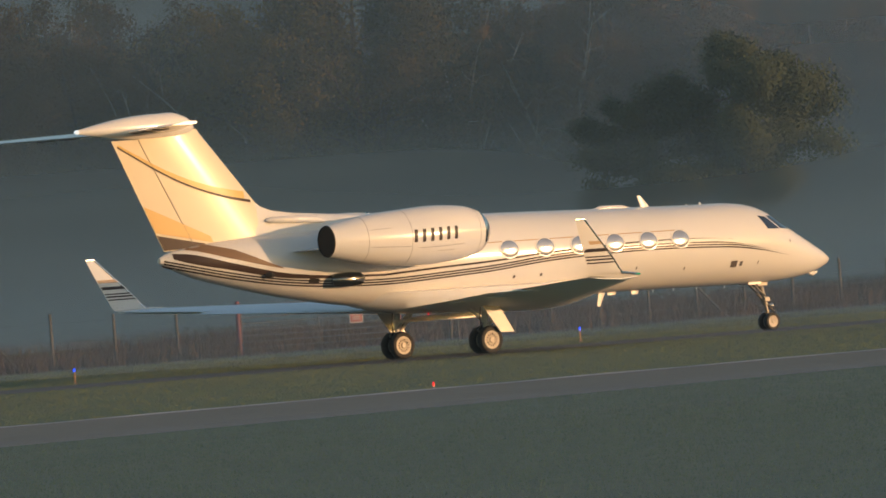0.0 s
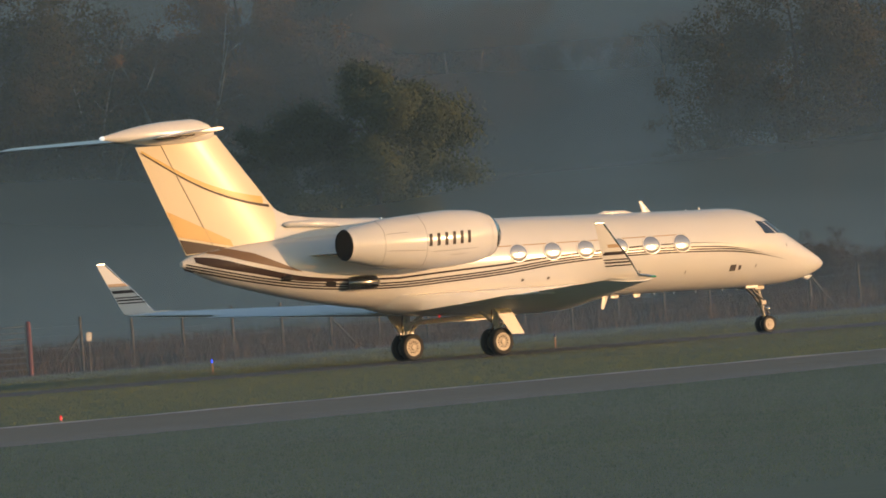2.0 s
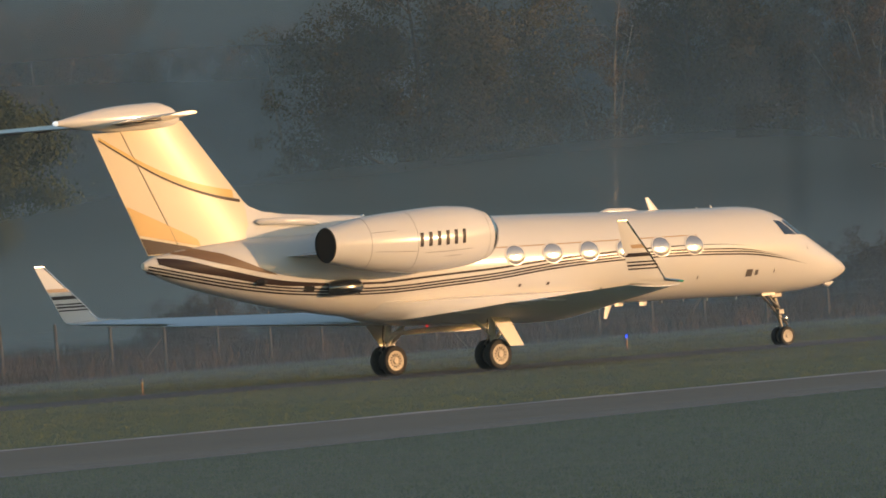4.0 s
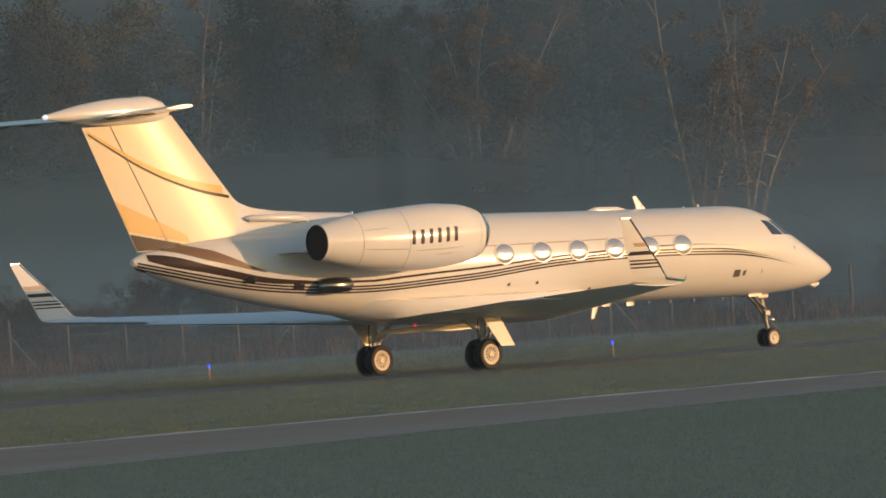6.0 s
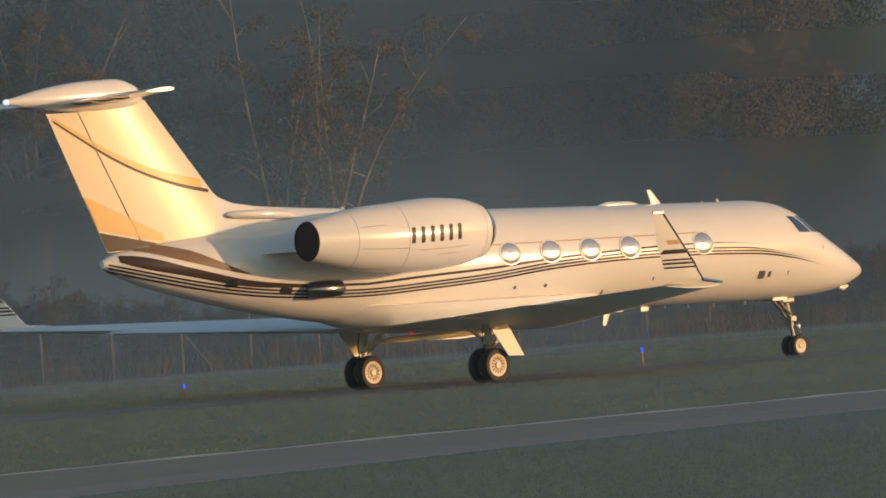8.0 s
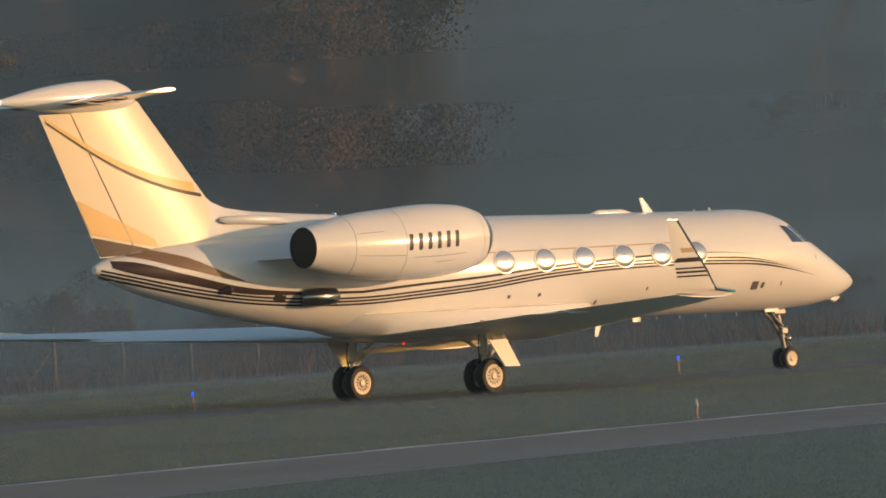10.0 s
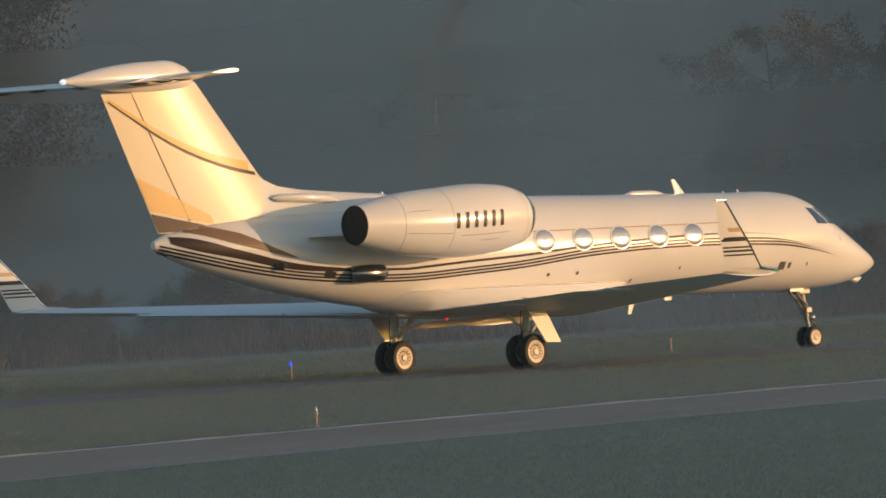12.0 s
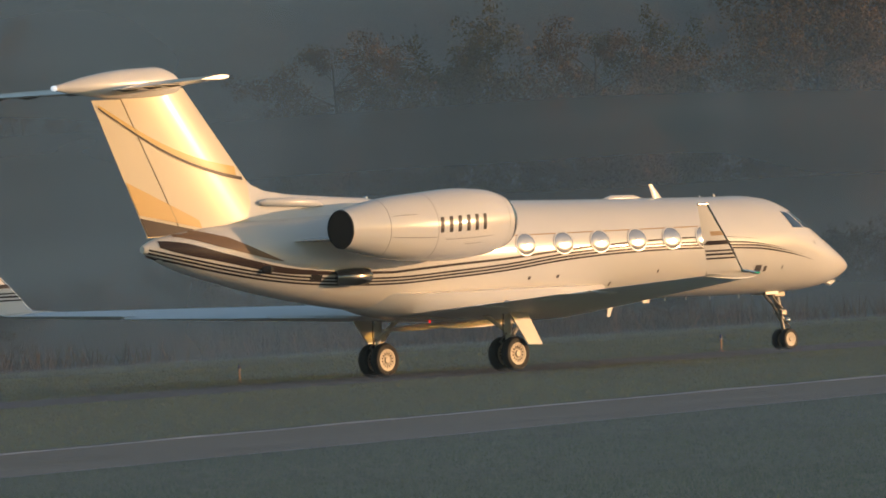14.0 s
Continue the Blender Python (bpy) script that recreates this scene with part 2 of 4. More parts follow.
def curve_through(xs, ys):
    """A smooth line through given points."""
    xs, ys = np.array(xs, float), np.array(ys, float)
    m = np.gradient(ys, xs)

    def f(x):
        i = int(np.clip(np.searchsorted(xs, x) - 1, 0, len(xs) - 2))
        h = xs[i + 1] - xs[i]
        t = min(max((x - xs[i]) / h, 0.0), 1.0)
        return float((1 + 2 * t) * (1 - t) ** 2 * ys[i] + t * (1 - t) ** 2 * h * m[i] + t * t * (3 - 2 * t) * ys[i + 1] + t * t * (t - 1) * h * m[i + 1])
    return f


# ---------- the way of the jet: a wide, gentle arc ----------
SPEED = 7.3


def heading(t):
    t = min(max(t, -9.0), 26.0)
    return 0.63684 - 0.007128 * t - 0.0003894 * t * t


ARC_T = np.linspace(-60.0, 80.0, 14001)
_h = np.array([heading(t) for t in ARC_T])
ARC_X = np.concatenate([[0], np.cumsum(SPEED * 0.01 * np.cos((_h[1:] + _h[:-1]) / 2))])
ARC_Y = np.concatenate([[0], np.cumsum(SPEED * 0.01 * np.sin((_h[1:] + _h[:-1]) / 2))])
ARC_X += -0.266 - np.interp(0, ARC_T, ARC_X)
ARC_Y += 256.15 - np.interp(0, ARC_T, ARC_Y)


def along(s, side=0.0):
    """The point s metres along the taxiway, side metres to its left."""
    t = s / SPEED
    a = heading(t)
    return float(np.interp(t, ARC_T, ARC_X)) - math.sin(a) * side, float(np.interp(t, ARC_T, ARC_Y)) + math.cos(a) * side


# ---------- ground ----------


def ribbon(name, near, far, z, material, label, category, s0=-330, s1=420, step=3, lift=0.0):
    pts = [(*along(s, f(s)), z + k * lift * (0.7 + 0.3 * math.sin(s * 0.9))) for s in np.arange(s0, s1, step) for k, f in enumerate((near, far))]
    me = mesh_of(name, pts, [(i, i + 2, i + 3, i + 1) for i in range(0, len(pts) - 2, 2)], material)
    return tagged(new(name, outward(me)), label, category, kind="structure")


def clamp_line(a, b):
    return lambda s: a + b * min(max(s, -90.0), 110.0)


RUNWAY_FAR = clamp_line(-44.0, 0.145)


def RUNWAY_NEAR(s):
    return float(np.interp(s, (-90, -52, -34, -6, 6, 26, 44, 70, 110), (-75, -68, -64.7, -56.2, -53, -49, -46.6, -42.5, -37)))


g = mesh_of("ground", [(-4000, -3000, 0), (4000, -3000, 0), (4000, 4200, 0), (-4000, 4200, 0)], [(0, 1, 2, 3)], GRASS)
tagged(new("ground", g), "flat green airfield grass going over into meadow", "ground", kind="structure")
ribbon("runway", RUNWAY_NEAR, RUNWAY_FAR, 0.015, ASPHALT, "grey worn asphalt runway in morning mist", "runway")
# raised lip, coloured pale to stand for a sunlit edge
ribbon("runway_edge_line", lambda s: RUNWAY_FAR(s) - 0.14, lambda s: RUNWAY_FAR(s), 0.016, LINE, "pale raised lip along the runway edge, sunlight put into its colour", "line", lift=0.028)
ribbon("runway_edge_line", lambda s: RUNWAY_NEAR(s), lambda s: RUNWAY_NEAR(s) + 0.12, 0.016, LINE, "pale lip along the grassy runway edge", "line")
# dark strip that stands in for the thin shadow along the runway edge
ribbon("runway_verge", RUNWAY_FAR, lambda s: RUNWAY_FAR(s) + 0.9, 0.012, VERGE_SHADE, "dark strip beside the runway standing in for a thin shadow", "verge")
ribbon("taxiway", lambda s: -2.8, lambda s: 5.0, 0.015, DARKTAR, "dark narrow asphalt taxiway between grass", "taxiway")


def far_hill():
    """Wooded rise that closes the view."""
    verts, faces = [], []
    xs = np.linspace(-500, 700, 90)
    for j in range(10):
        for x in xs:
            k = j / 9
            y = 560 + 330 * k - 0.12 * x
            verts.append((x, y, -0.5 + (44 * k ** 0.8) * (1 + 0.18 * noise.noise((x * 0.012, y * 0.012, 1))) + 2.2 * k * noise.noise((x * 0.06, y * 0.06, 4))))
    for j in range(9):
        for i in range(89):
            a = j * 90 + i
            faces.append((a, a + 1, a + 91, a + 90))
    return tagged(new("hillside", mesh_of("hillside", verts, faces, HILL, True)), "dark wooded hillside behind the mist", "hill", kind="structure")


far_hill()


def tufts(name, count, region, height, material, label, seed, blades=3, width=0.012):
    """Many grass tufts in one mesh; region gives (s, side) from two uniform numbers."""
    rng = np.random.default_rng(seed)
    uvs = rng.random((count, 2))
    base = np.array([region(a, b) for a, b in uvs])
    n = count * blades
    b = np.repeat(base, blades, axis=0) + rng.normal(0, 0.07, (n, 2))
    ang, hh = rng.random(n) * math.tau, height * (0.45 + 0.9 * rng.random(n) ** 2)
    w = width * (0.7 + rng.random(n))
    lean = rng.normal(0, 0.35, (n, 2)) * hh[:, None]
    v = np.zeros((n, 3, 3))
    v[:, 0, :2] = b - np.stack([np.cos(ang), np.sin(ang)], 1) * w[:, None]
    v[:, 1, :2] = b + np.stack([np.cos(ang), np.sin(ang)], 1) * w[:, None]
    v[:, 2, :2] = b + lean
    v[:, 2, 2] = hh
    return tagged(new(name, tri_mesh(name, v.reshape(-1, 3), material)), label, "grass", kind="stuff")


def tri_mesh(name, verts, material, corners=3):
    n = len(verts)
    me = bpy.data.meshes.new(name)
    me.vertices.add(n)
    me.vertices.foreach_set("co", np.asarray(verts, dtype=np.float32).ravel())
    me.loops.add(n)
    me.loops.foreach_set("vertex_index", np.arange(n, dtype=np.int32))
    me.polygons.add(n // corners)
    me.polygons.foreach_set("loop_start", np.arange(0, n, corners, dtype=np.int32))
    me.materials.append(material)
    me.update(calc_edges=True)
    return me


def strip_region(s0, s1, lo, hi):
    def f(a, b):
        s = s0 + (s1 - s0) * a
        l, h = lo(s), hi(s)
        return along(s, l + (h - l) * b)
    return f


def meadow_near(a, b):
    """The wedge of grass between the camera's side and the runway."""
    turn = radians(-4.6 + 28.0 * a)
    x0, y0 = 16 * a, 110 * a ** 0.8
    d0 = 62.0
    d1 = float(np.interp(a, REACH_A, REACH_D))
    d = d0 + (d1 - d0) * b ** 0.75
    return x0 + d * math.sin(turn), y0 + d * math.cos(turn)


_edge = [along(s, RUNWAY_NEAR(s)) for s in range(-150, 160, 4)]
EDGE_X, EDGE_Y = [p[0] for p in _edge], [p[1] for p in _edge]
REACH_A, REACH_D = np.linspace(0, 1, 60), []
for _a in REACH_A:
    _t, _d = radians(-4.6 + 28.0 * _a), 70.0
    while _d < 200 and 110 * _a ** 0.8 + _d * math.cos(_t) < np.interp(16 * _a + _d * math.sin(_t), EDGE_X, EDGE_Y) - 0.4:
        _d += 0.5
    REACH_D.append(_d)


tufts("foreground_grass", 190000, meadow_near, 0.05, SHADED_BLADE, "dark green grass before the runway, shade put into its colour", 3, 3, 0.0055)
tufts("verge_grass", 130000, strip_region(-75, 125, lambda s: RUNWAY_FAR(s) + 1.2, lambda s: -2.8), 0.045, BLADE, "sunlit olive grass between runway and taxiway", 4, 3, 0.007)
WEED_LINE = lambda s: 42.5 + 10.5 * min(max((s - 35) / 45.0, 0.0), 1.0)
tufts("taxiway_grass", 190000, strip_region(-60, 190, lambda s: 5.1, WEED_LINE), 0.05, BLADE, "mown grass behind the taxiway", 5, 3, 0.009)
tufts("tall_weeds", 32000, strip_region(-60, 230, WEED_LINE, lambda s: WEED_LINE(s) + 13.5), 0.9, DRY, "reddish-brown dry weeds along the fence", 6, 5, 0.012)

BRUSH = mat("dry_brush_stems", (0.13, 0.085, 0.06), 0.9, spec=0.1, second=(0.05, 0.04, 0.028), scale=0.2, rand=0.2)
tufts("undergrowth", 60000, strip_region(24, 235, lambda s: WEED_LINE(s) + 4.0, lambda s: WEED_LINE(s) + 17.0), 1.0, BRUSH, "tangled reddish-brown brush behind the fence", 7, 4, 0.012)

# ---------- trees ----------


def limb_tree(rng, height, spread, kind):
    """Trunk and limbs as tapered tubes, and the places where leaves sit."""
    wood, tips = [], []
    r0 = height * (0.011 if kind == "birch" else 0.02)
    n_l, low = (26, 0.36) if kind == "pine" else (11, 0.38) if kind == "birch" else (26, 0.16)
    stems = 4 if kind == "birch" else 2 if kind == "oak" else 1
    for stem in range(stems):
        lean = rng.normal(0, 0.13 if kind == "birch" else 0.06, 2)
        tall = height * (0.97 if stem == 0 else 0.72 + 0.25 * rng.random())
        ph = rng.random(2) * 6
        spine = [Vector((lean[0] * z * z * height + 0.3 * z * math.sin(z * 5 + ph[0]), lean[1] * z * z * height + 0.3 * z * math.sin(z * 6 + ph[1]), z * tall)) for z in np.linspace(0, 1, 9)]
        wood.append(tube(spine, [r0 * (1 - 0.88 * k / 8) for k in range(9)], 8))
        for k in range(n_l):
            f = low + (0.97 - low) * (k + rng.random()) / n_l
            i = min(int(f * 8), 7)
            p = spine[i].lerp(spine[i + 1], f * 8 - i)
            a = k * 2.4 + rng.random() * 2
            if kind == "pine":
                reach, rise = spread * (0.55 + 0.6 * rng.random()) * math.sqrt(max(0.05, 1 - ((f - 0.62) / 0.42) ** 2)), 0.18
            elif kind == "birch":
                reach, rise = spread * (1.1 - 0.65 * f) * (0.45 + 0.6 * rng.random()), 1.3
            else:
                reach, rise = spread * (0.55 + 0.55 * rng.random()) * math.sqrt(max(0.06, 1 - ((f - 0.52) / 0.52) ** 2)), 0.45
            d = Vector((math.cos(a), math.sin(a), rise * (0.4 + rng.random())))
            pts = [p + d * reach * u + Vector((0, 0, (-0.7 if kind == "birch" else 0.1) * reach * u * u)) + Vector(rng.normal(0, 0.07, 3)) * reach for u in (0, 0.35, 0.7, 1.0)]
            pts[0] = p
            r = r0 * (1 - 0.8 * f) * 0.5
            wood.append(tube(pts, [r, r * 0.7, r * 0.4, r * 0.15], 5))
            for u in (0.45, 0.65, 0.85, 1.0):
                m = min(int(u * 3), 2)
                q = pts[m].lerp(pts[m + 1], u * 3 - m)
                tips.append((q, reach))
                if kind != "pine":
                    tw = Vector(rng.normal(0, 1, 3)).normalized() * reach * 0.34
                    wood.append(tube([q, q + tw], [r * 0.3, r * 0.08], 3))
                    tips.append((q + tw, reach))
    return wood, tips


def build_tree(name, height, spread, kind, seed, bark, leaf, leaves, size, label, clump=0.62):
    rng = np.random.default_rng(seed)
    wood, tips = limb_tree(rng, height, spread, kind)
    verts, faces = [], []
    for rings in wood:
        v, f = loft(rings, True)
        faces += [tuple(i + len(verts) for i in q) for q in f]
        verts += v
    ob = thing(name, label, "tree", "trees behind the airfield")
    part("trunk", mesh_of("trunk", verts, faces, bark, True), bark, ob)
    idx = rng.integers(0, len(tips), leaves)
    base = np.array([tips[i][0] for i in idx])
    rad = np.array([0.25 + 0.16 * tips[i][1] for i in idx]) * clump
    off = rng.normal(0, 1, (leaves, 3)) * rad[:, None] * (0.6, 0.6, 0.42 if kind == "pine" else 0.55)
    c = base + off
    if kind == "birch":
        c[:, 2] -= rng.random(leaves) * rad * 0.9
    c[:, 2] = np.maximum(c[:, 2], 0.3)
    # leaves turn their faces out of the clump and out of the crown
    axis = np.stack([np.zeros(leaves), np.zeros(leaves), c[:, 2]], 1)
    face = off / (np.linalg.norm(off, axis=1)[:, None] + 1e-6) + 0.5 * (c - axis) / spread + rng.normal(0, 0.45, (leaves, 3))
    face /= np.linalg.norm(face, axis=1)[:, None]
    a = np.cross(face, rng.normal(0, 1, (leaves, 3)))
    a /= np.linalg.norm(a, axis=1)[:, None]
    b = np.cross(face, a)
    s = size * (0.5 + rng.random(leaves))[:, None]
    quad = np.stack([c - a * s, c + b * s * 0.55, c + a * s, c - b * s * 0.55], 1).reshape(-1, 3)
    part("crown", tri_mesh("crown", quad, leaf, 4), leaf, ob)
    return ob


TREES = {
    "pine": [build_tree("pine_tree", 12.2, 4.2, "pine", 11, BARK, NEEDLE, 90000, 0.075, "dark green spreading pine standing before the wood", 1.0),
             build_tree("pine_tree", 11.0, 3.6, "pine", 12, BARK, NEEDLE, 65000, 0.075, "dark green pine at the edge of the wood", 0.85)],
    "birch": [build_tree("birch_tree", 14.5, 3.6, "birch", s, BARK_WHITE, LEAF_RUST if s % 2 else LEAF_OLIVE, 30000, 0.05, "thinly leaved autumn birch with a pale trunk") for s in (21, 22, 23, 24)],
    "oak": [build_tree("broadleaf_tree", 15.0, 4.8, "oak", s, BARK, LEAF_DARK if s % 2 else LEAF_OLIVE, 62000, 0.07, "dense dark autumn broadleaf tree", 0.85) for s in (31, 32, 33)],
    "rust": [build_tree("broadleaf_tree", 14.0, 4.0, "oak", s, BARK, LEAF_RUST, 60000, 0.058, "rust-brown autumn broadleaf tree") for s in (41, 42)],
    "bare": [build_tree("birch_tree", 14.0, 3.0, "birch", s, BARK_WHITE, LEAF_RUST, 10000, 0.045, "almost bare birch with white limbs") for s in (51, 52)],
    "shrub": [build_tree("bushy_tree", 10.5, 3.6, "oak", s, BARK, LEAF_RUST if s % 2 else LEAF_OLIVE, 60000, 0.05, "low reddish bushy tree in mist") for s in (61, 62)],
}
TREES["bush"] = [build_tree("bush", 2.6, 1.7, "oak", s, BARK, BRUSH, 30000, 0.024, "low reddish-brown autumn bush behind the wire fence", 0.55) for s in (71, 72)]
_first = set()


def plant(kind, x, y, scale=1.0, turn=0.0, pick=0):
    src = TREES[kind][pick % len(TREES[kind])]
    m = pose(x, y, -0.05, 0, 0, turn)
    if src.name not in _first:
        _first.add(src.name)
        src.scale = (scale,) * 3
        src.matrix_basis = m @ Matrix.Diagonal((scale, scale, scale, 1))
        return
    c = copy_thing(src, m)
    c.scale = (scale,) * 3


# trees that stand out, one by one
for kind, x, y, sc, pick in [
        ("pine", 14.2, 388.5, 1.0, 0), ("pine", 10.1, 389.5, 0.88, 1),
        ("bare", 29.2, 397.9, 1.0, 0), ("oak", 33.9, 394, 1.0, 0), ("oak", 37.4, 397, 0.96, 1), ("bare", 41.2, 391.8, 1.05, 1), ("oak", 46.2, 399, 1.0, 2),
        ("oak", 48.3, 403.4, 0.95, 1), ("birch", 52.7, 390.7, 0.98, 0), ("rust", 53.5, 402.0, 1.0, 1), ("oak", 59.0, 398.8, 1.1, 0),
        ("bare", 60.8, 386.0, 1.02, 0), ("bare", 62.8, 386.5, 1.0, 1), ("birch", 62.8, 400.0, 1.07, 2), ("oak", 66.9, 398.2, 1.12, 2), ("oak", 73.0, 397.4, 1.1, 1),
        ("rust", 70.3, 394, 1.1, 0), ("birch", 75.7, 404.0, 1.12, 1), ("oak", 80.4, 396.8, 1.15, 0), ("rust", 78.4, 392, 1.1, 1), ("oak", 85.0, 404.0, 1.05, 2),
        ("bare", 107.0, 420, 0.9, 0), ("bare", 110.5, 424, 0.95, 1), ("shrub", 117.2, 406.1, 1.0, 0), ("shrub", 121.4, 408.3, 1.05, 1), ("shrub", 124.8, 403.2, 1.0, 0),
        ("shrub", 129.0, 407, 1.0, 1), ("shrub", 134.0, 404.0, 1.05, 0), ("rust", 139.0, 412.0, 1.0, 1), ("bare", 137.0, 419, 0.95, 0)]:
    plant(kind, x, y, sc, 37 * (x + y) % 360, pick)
# bushes along the far side of the fence
_b = random.Random(4)
_s = 58.0
while _s < 232:
    _x, _y = along(_s, WEED_LINE(_s) + _b.uniform(4.5, 9.0))
    plant("bush", _x, _y, _b.uniform(0.65, 1.1), _b.uniform(0, 360), _b.randrange(2))
    _s += _b.uniform(1.1, 2.2)
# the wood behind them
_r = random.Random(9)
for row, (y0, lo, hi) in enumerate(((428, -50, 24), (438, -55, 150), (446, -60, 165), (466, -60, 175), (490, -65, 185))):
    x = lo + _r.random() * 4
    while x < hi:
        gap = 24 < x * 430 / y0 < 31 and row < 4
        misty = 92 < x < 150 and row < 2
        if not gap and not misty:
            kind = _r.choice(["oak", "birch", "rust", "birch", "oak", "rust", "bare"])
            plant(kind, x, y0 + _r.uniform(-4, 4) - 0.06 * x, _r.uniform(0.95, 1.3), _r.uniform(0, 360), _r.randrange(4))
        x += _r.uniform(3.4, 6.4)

# ---------- drifting mist ----------


def fog_bank(y0, x0, x1, height, material, z0=0.02, waves=1.5):
    """One veil of mist, standing along the light."""
    verts, faces, nx, nz = [], [], 60, 6
    ca, sa = math.cos(SUN_AZ), math.sin(SUN_AZ)
    L = (x1 - x0) / ca
    for j in range(nz + 1):
        for i in range(nx + 1):
            verts.append((L * i / nx, 0, height * j / nz))
    for j in range(nz):
        for i in range(nx):
            a = j * (nx + 1) + i
            faces.append((a, a + 1, a + nx + 2, a + nx + 1))
    ob = new("fog_bank", mesh_of("fog_bank", verts, faces, material))
    ob.matrix_basis = pose(x0, y0 + x0 * math.tan(SUN_AZ), z0, 0, 0, math.degrees(SUN_AZ))
    return tagged(ob, "thin blue-grey morning mist drifting over the grass", "fog", kind="stuff")


fog_bank(150, -30, 90, 14, fog_material("mist_thin", 0.07, 2.0, 4.0, 1, 0.5, 0.03))
FOG_ALONG = math.cos(SUN_AZ)
fog_bank(385, -60, 72, 26, fog_material("mist_field", 0.61, 6.4, 4.2, 3, 0.22, 0.25, 132 / FOG_ALONG))
fog_bank(402, -60, 62, 26, fog_material("mist_meadow", 0.66, 7.6, 4.4, 8, 0.25, 0.2, 122 / FOG_ALONG))
fog_bank(412, 46, 112, 26, fog_material("mist_hollow", 0.46, 6.4, 4.4, 21, 0.3, 0.45, 66 / FOG_ALONG))
fog_bank(402, 46, 80, 22, fog_material("mist_birches", 0.6, 6.0, 3.6, 24, 0.25, 0.14, 34 / FOG_ALONG))
fog_bank(440, 84, 210, 26, fog_material("mist_far_field", 0.58, 7.4, 4.4, 15, 0.3, 0.12, 126 / FOG_ALONG))
fog_bank(424, 3, 78, 30, fog_material("mist_glade", 0.66, 9.0, 5.5, 18, 0.35, 0.5, 75 / FOG_ALONG))
fog_bank(434, -70, 190, 30, fog_material("mist_wood_edge", 0.52, 9.5, 5.5, 4, 0.5, 0.13))
fog_bank(466, -90, 230, 40, fog_material("mist_deep", 0.72, 12.0, 8.0, 6, 0.4, 0.25, rise=(185, 212, 12.0)))
fog_bank(555, -120, 280, 60, fog_material("mist_far", 0.8, 22.0, 14.0, 7, 0.3, 0.5))
_wisp = fog_material("mist_wisp", 0.42, 3.2, 2.2, 9, 0.5, 0.0, 34.0, 1.5)
for _s in range(-60, 215, 17):
    _x, _y = along(_s, WEED_LINE(_s) - 0.5)
    fog_bank(_y - _x * math.tan(SUN_AZ), _x, _x + 34 * FOG_ALONG, 6.5, _wisp)


def ground_mist(near, far, density, seed, z=0.22, s0=-160):
    """A low level veil over damp grass."""
    m = fog_material("mist_level", 0.0, -50.0, 1.0, seed, 0.35, density)
    pts = []
    for s in range(s0, 220, 6):
        for f in (near, far):
            x, y = along(s, f(s))
            pts.append((x, y, z))
    me = mesh_of("ground_mist", pts, [(i, i + 2, i + 3, i + 1) for i in range(0, len(pts) - 2, 2)], m)
    tagged(new("ground_mist", me), "low thin mist lying on the grass", "fog", kind="stuff")


ground_mist(lambda s: RUNWAY_NEAR(s) - 95, lambda s: RUNWAY_NEAR(s) + 1.5, 0.27, 12, 0.07)
ground_mist(lambda s: RUNWAY_NEAR(s) + 1.5, lambda s: WEED_LINE(s) - 1.0, 0.17, 13, 0.07)
for _k, _from in enumerate((0, 18, 36)):
    ground_mist(lambda s: RUNWAY_NEAR(s) - 95, lambda s: WEED_LINE(s) - 1.0, 0.06, 14 + _k, 0.09 + 0.02 * _k, _from)

# ---------- fence, gate, signs, lamps ----------
FENCE = [along(-60, 45), along(-20, 45), along(10, 45), (-7.6, 306), (-1.8, 307.5)] + [along(s, WEED_LINE(s) + 1.6) for s in (45, 62, 80, 114)]


def wooden_post(x, y, height=1.9, brace=0):
    ob = thing("fence_post", "weathered wooden fence post in dry weeds", "fence post", "fence posts", (x, y, 0))
    r = tube([(0, 0, -0.1), (0.01, 0, height * 0.5), (0, 0.015, height - 0.03), (0, 0.015, height)], [0.065, 0.06, 0.056, 0.045], 8)
    part("post", lofted("post", r, WOODPOST), WOODPOST, ob)
    if brace:
        part("brace", lofted("brace", tube([(0.03, 0, height * 0.72), (brace * 1.1, 0.05, 0.02)], [0.045, 0.045], 7), WOODPOST), WOODPOST, ob)
    return ob


def fence_line():
    pts = [Vector((x, y, 0)) for x, y in FENCE]
    spots = []
    for a, b in zip(pts[:-1], pts[1:]):
        if abs(a.x + 7.6) < 0.1:
            continue
        n = max(1, round((b - a).length / 2.8))
        spots += [a.lerp(b, k / n) for k in range(n)]
    for i, p in enumerate(spots):
        wooden_post(p.x, p.y, 1.75 + 0.3 * math.sin(i * 2.3) ** 2, (1 if i % 2 else -1) if i % 5 == 2 else 0)
    for a, b in zip(pts[:-1], pts[1:]):
        if abs(a.x + 7.6) < 0.1:
            continue
        ob = thing("wire_fence", "slack galvanised wires strung between posts", "fence")
        for z in (0.5, 0.95, 1.4, 1.72):
            part("wire", lofted("wire", tube([a + Vector((0, 0, z)), a.lerp(b, 0.5) + Vector((0, 0, z - 0.04)), b + Vector((0, 0, z))], [0.005] * 3, 4), WIRE), WIRE, ob)


fence_line()


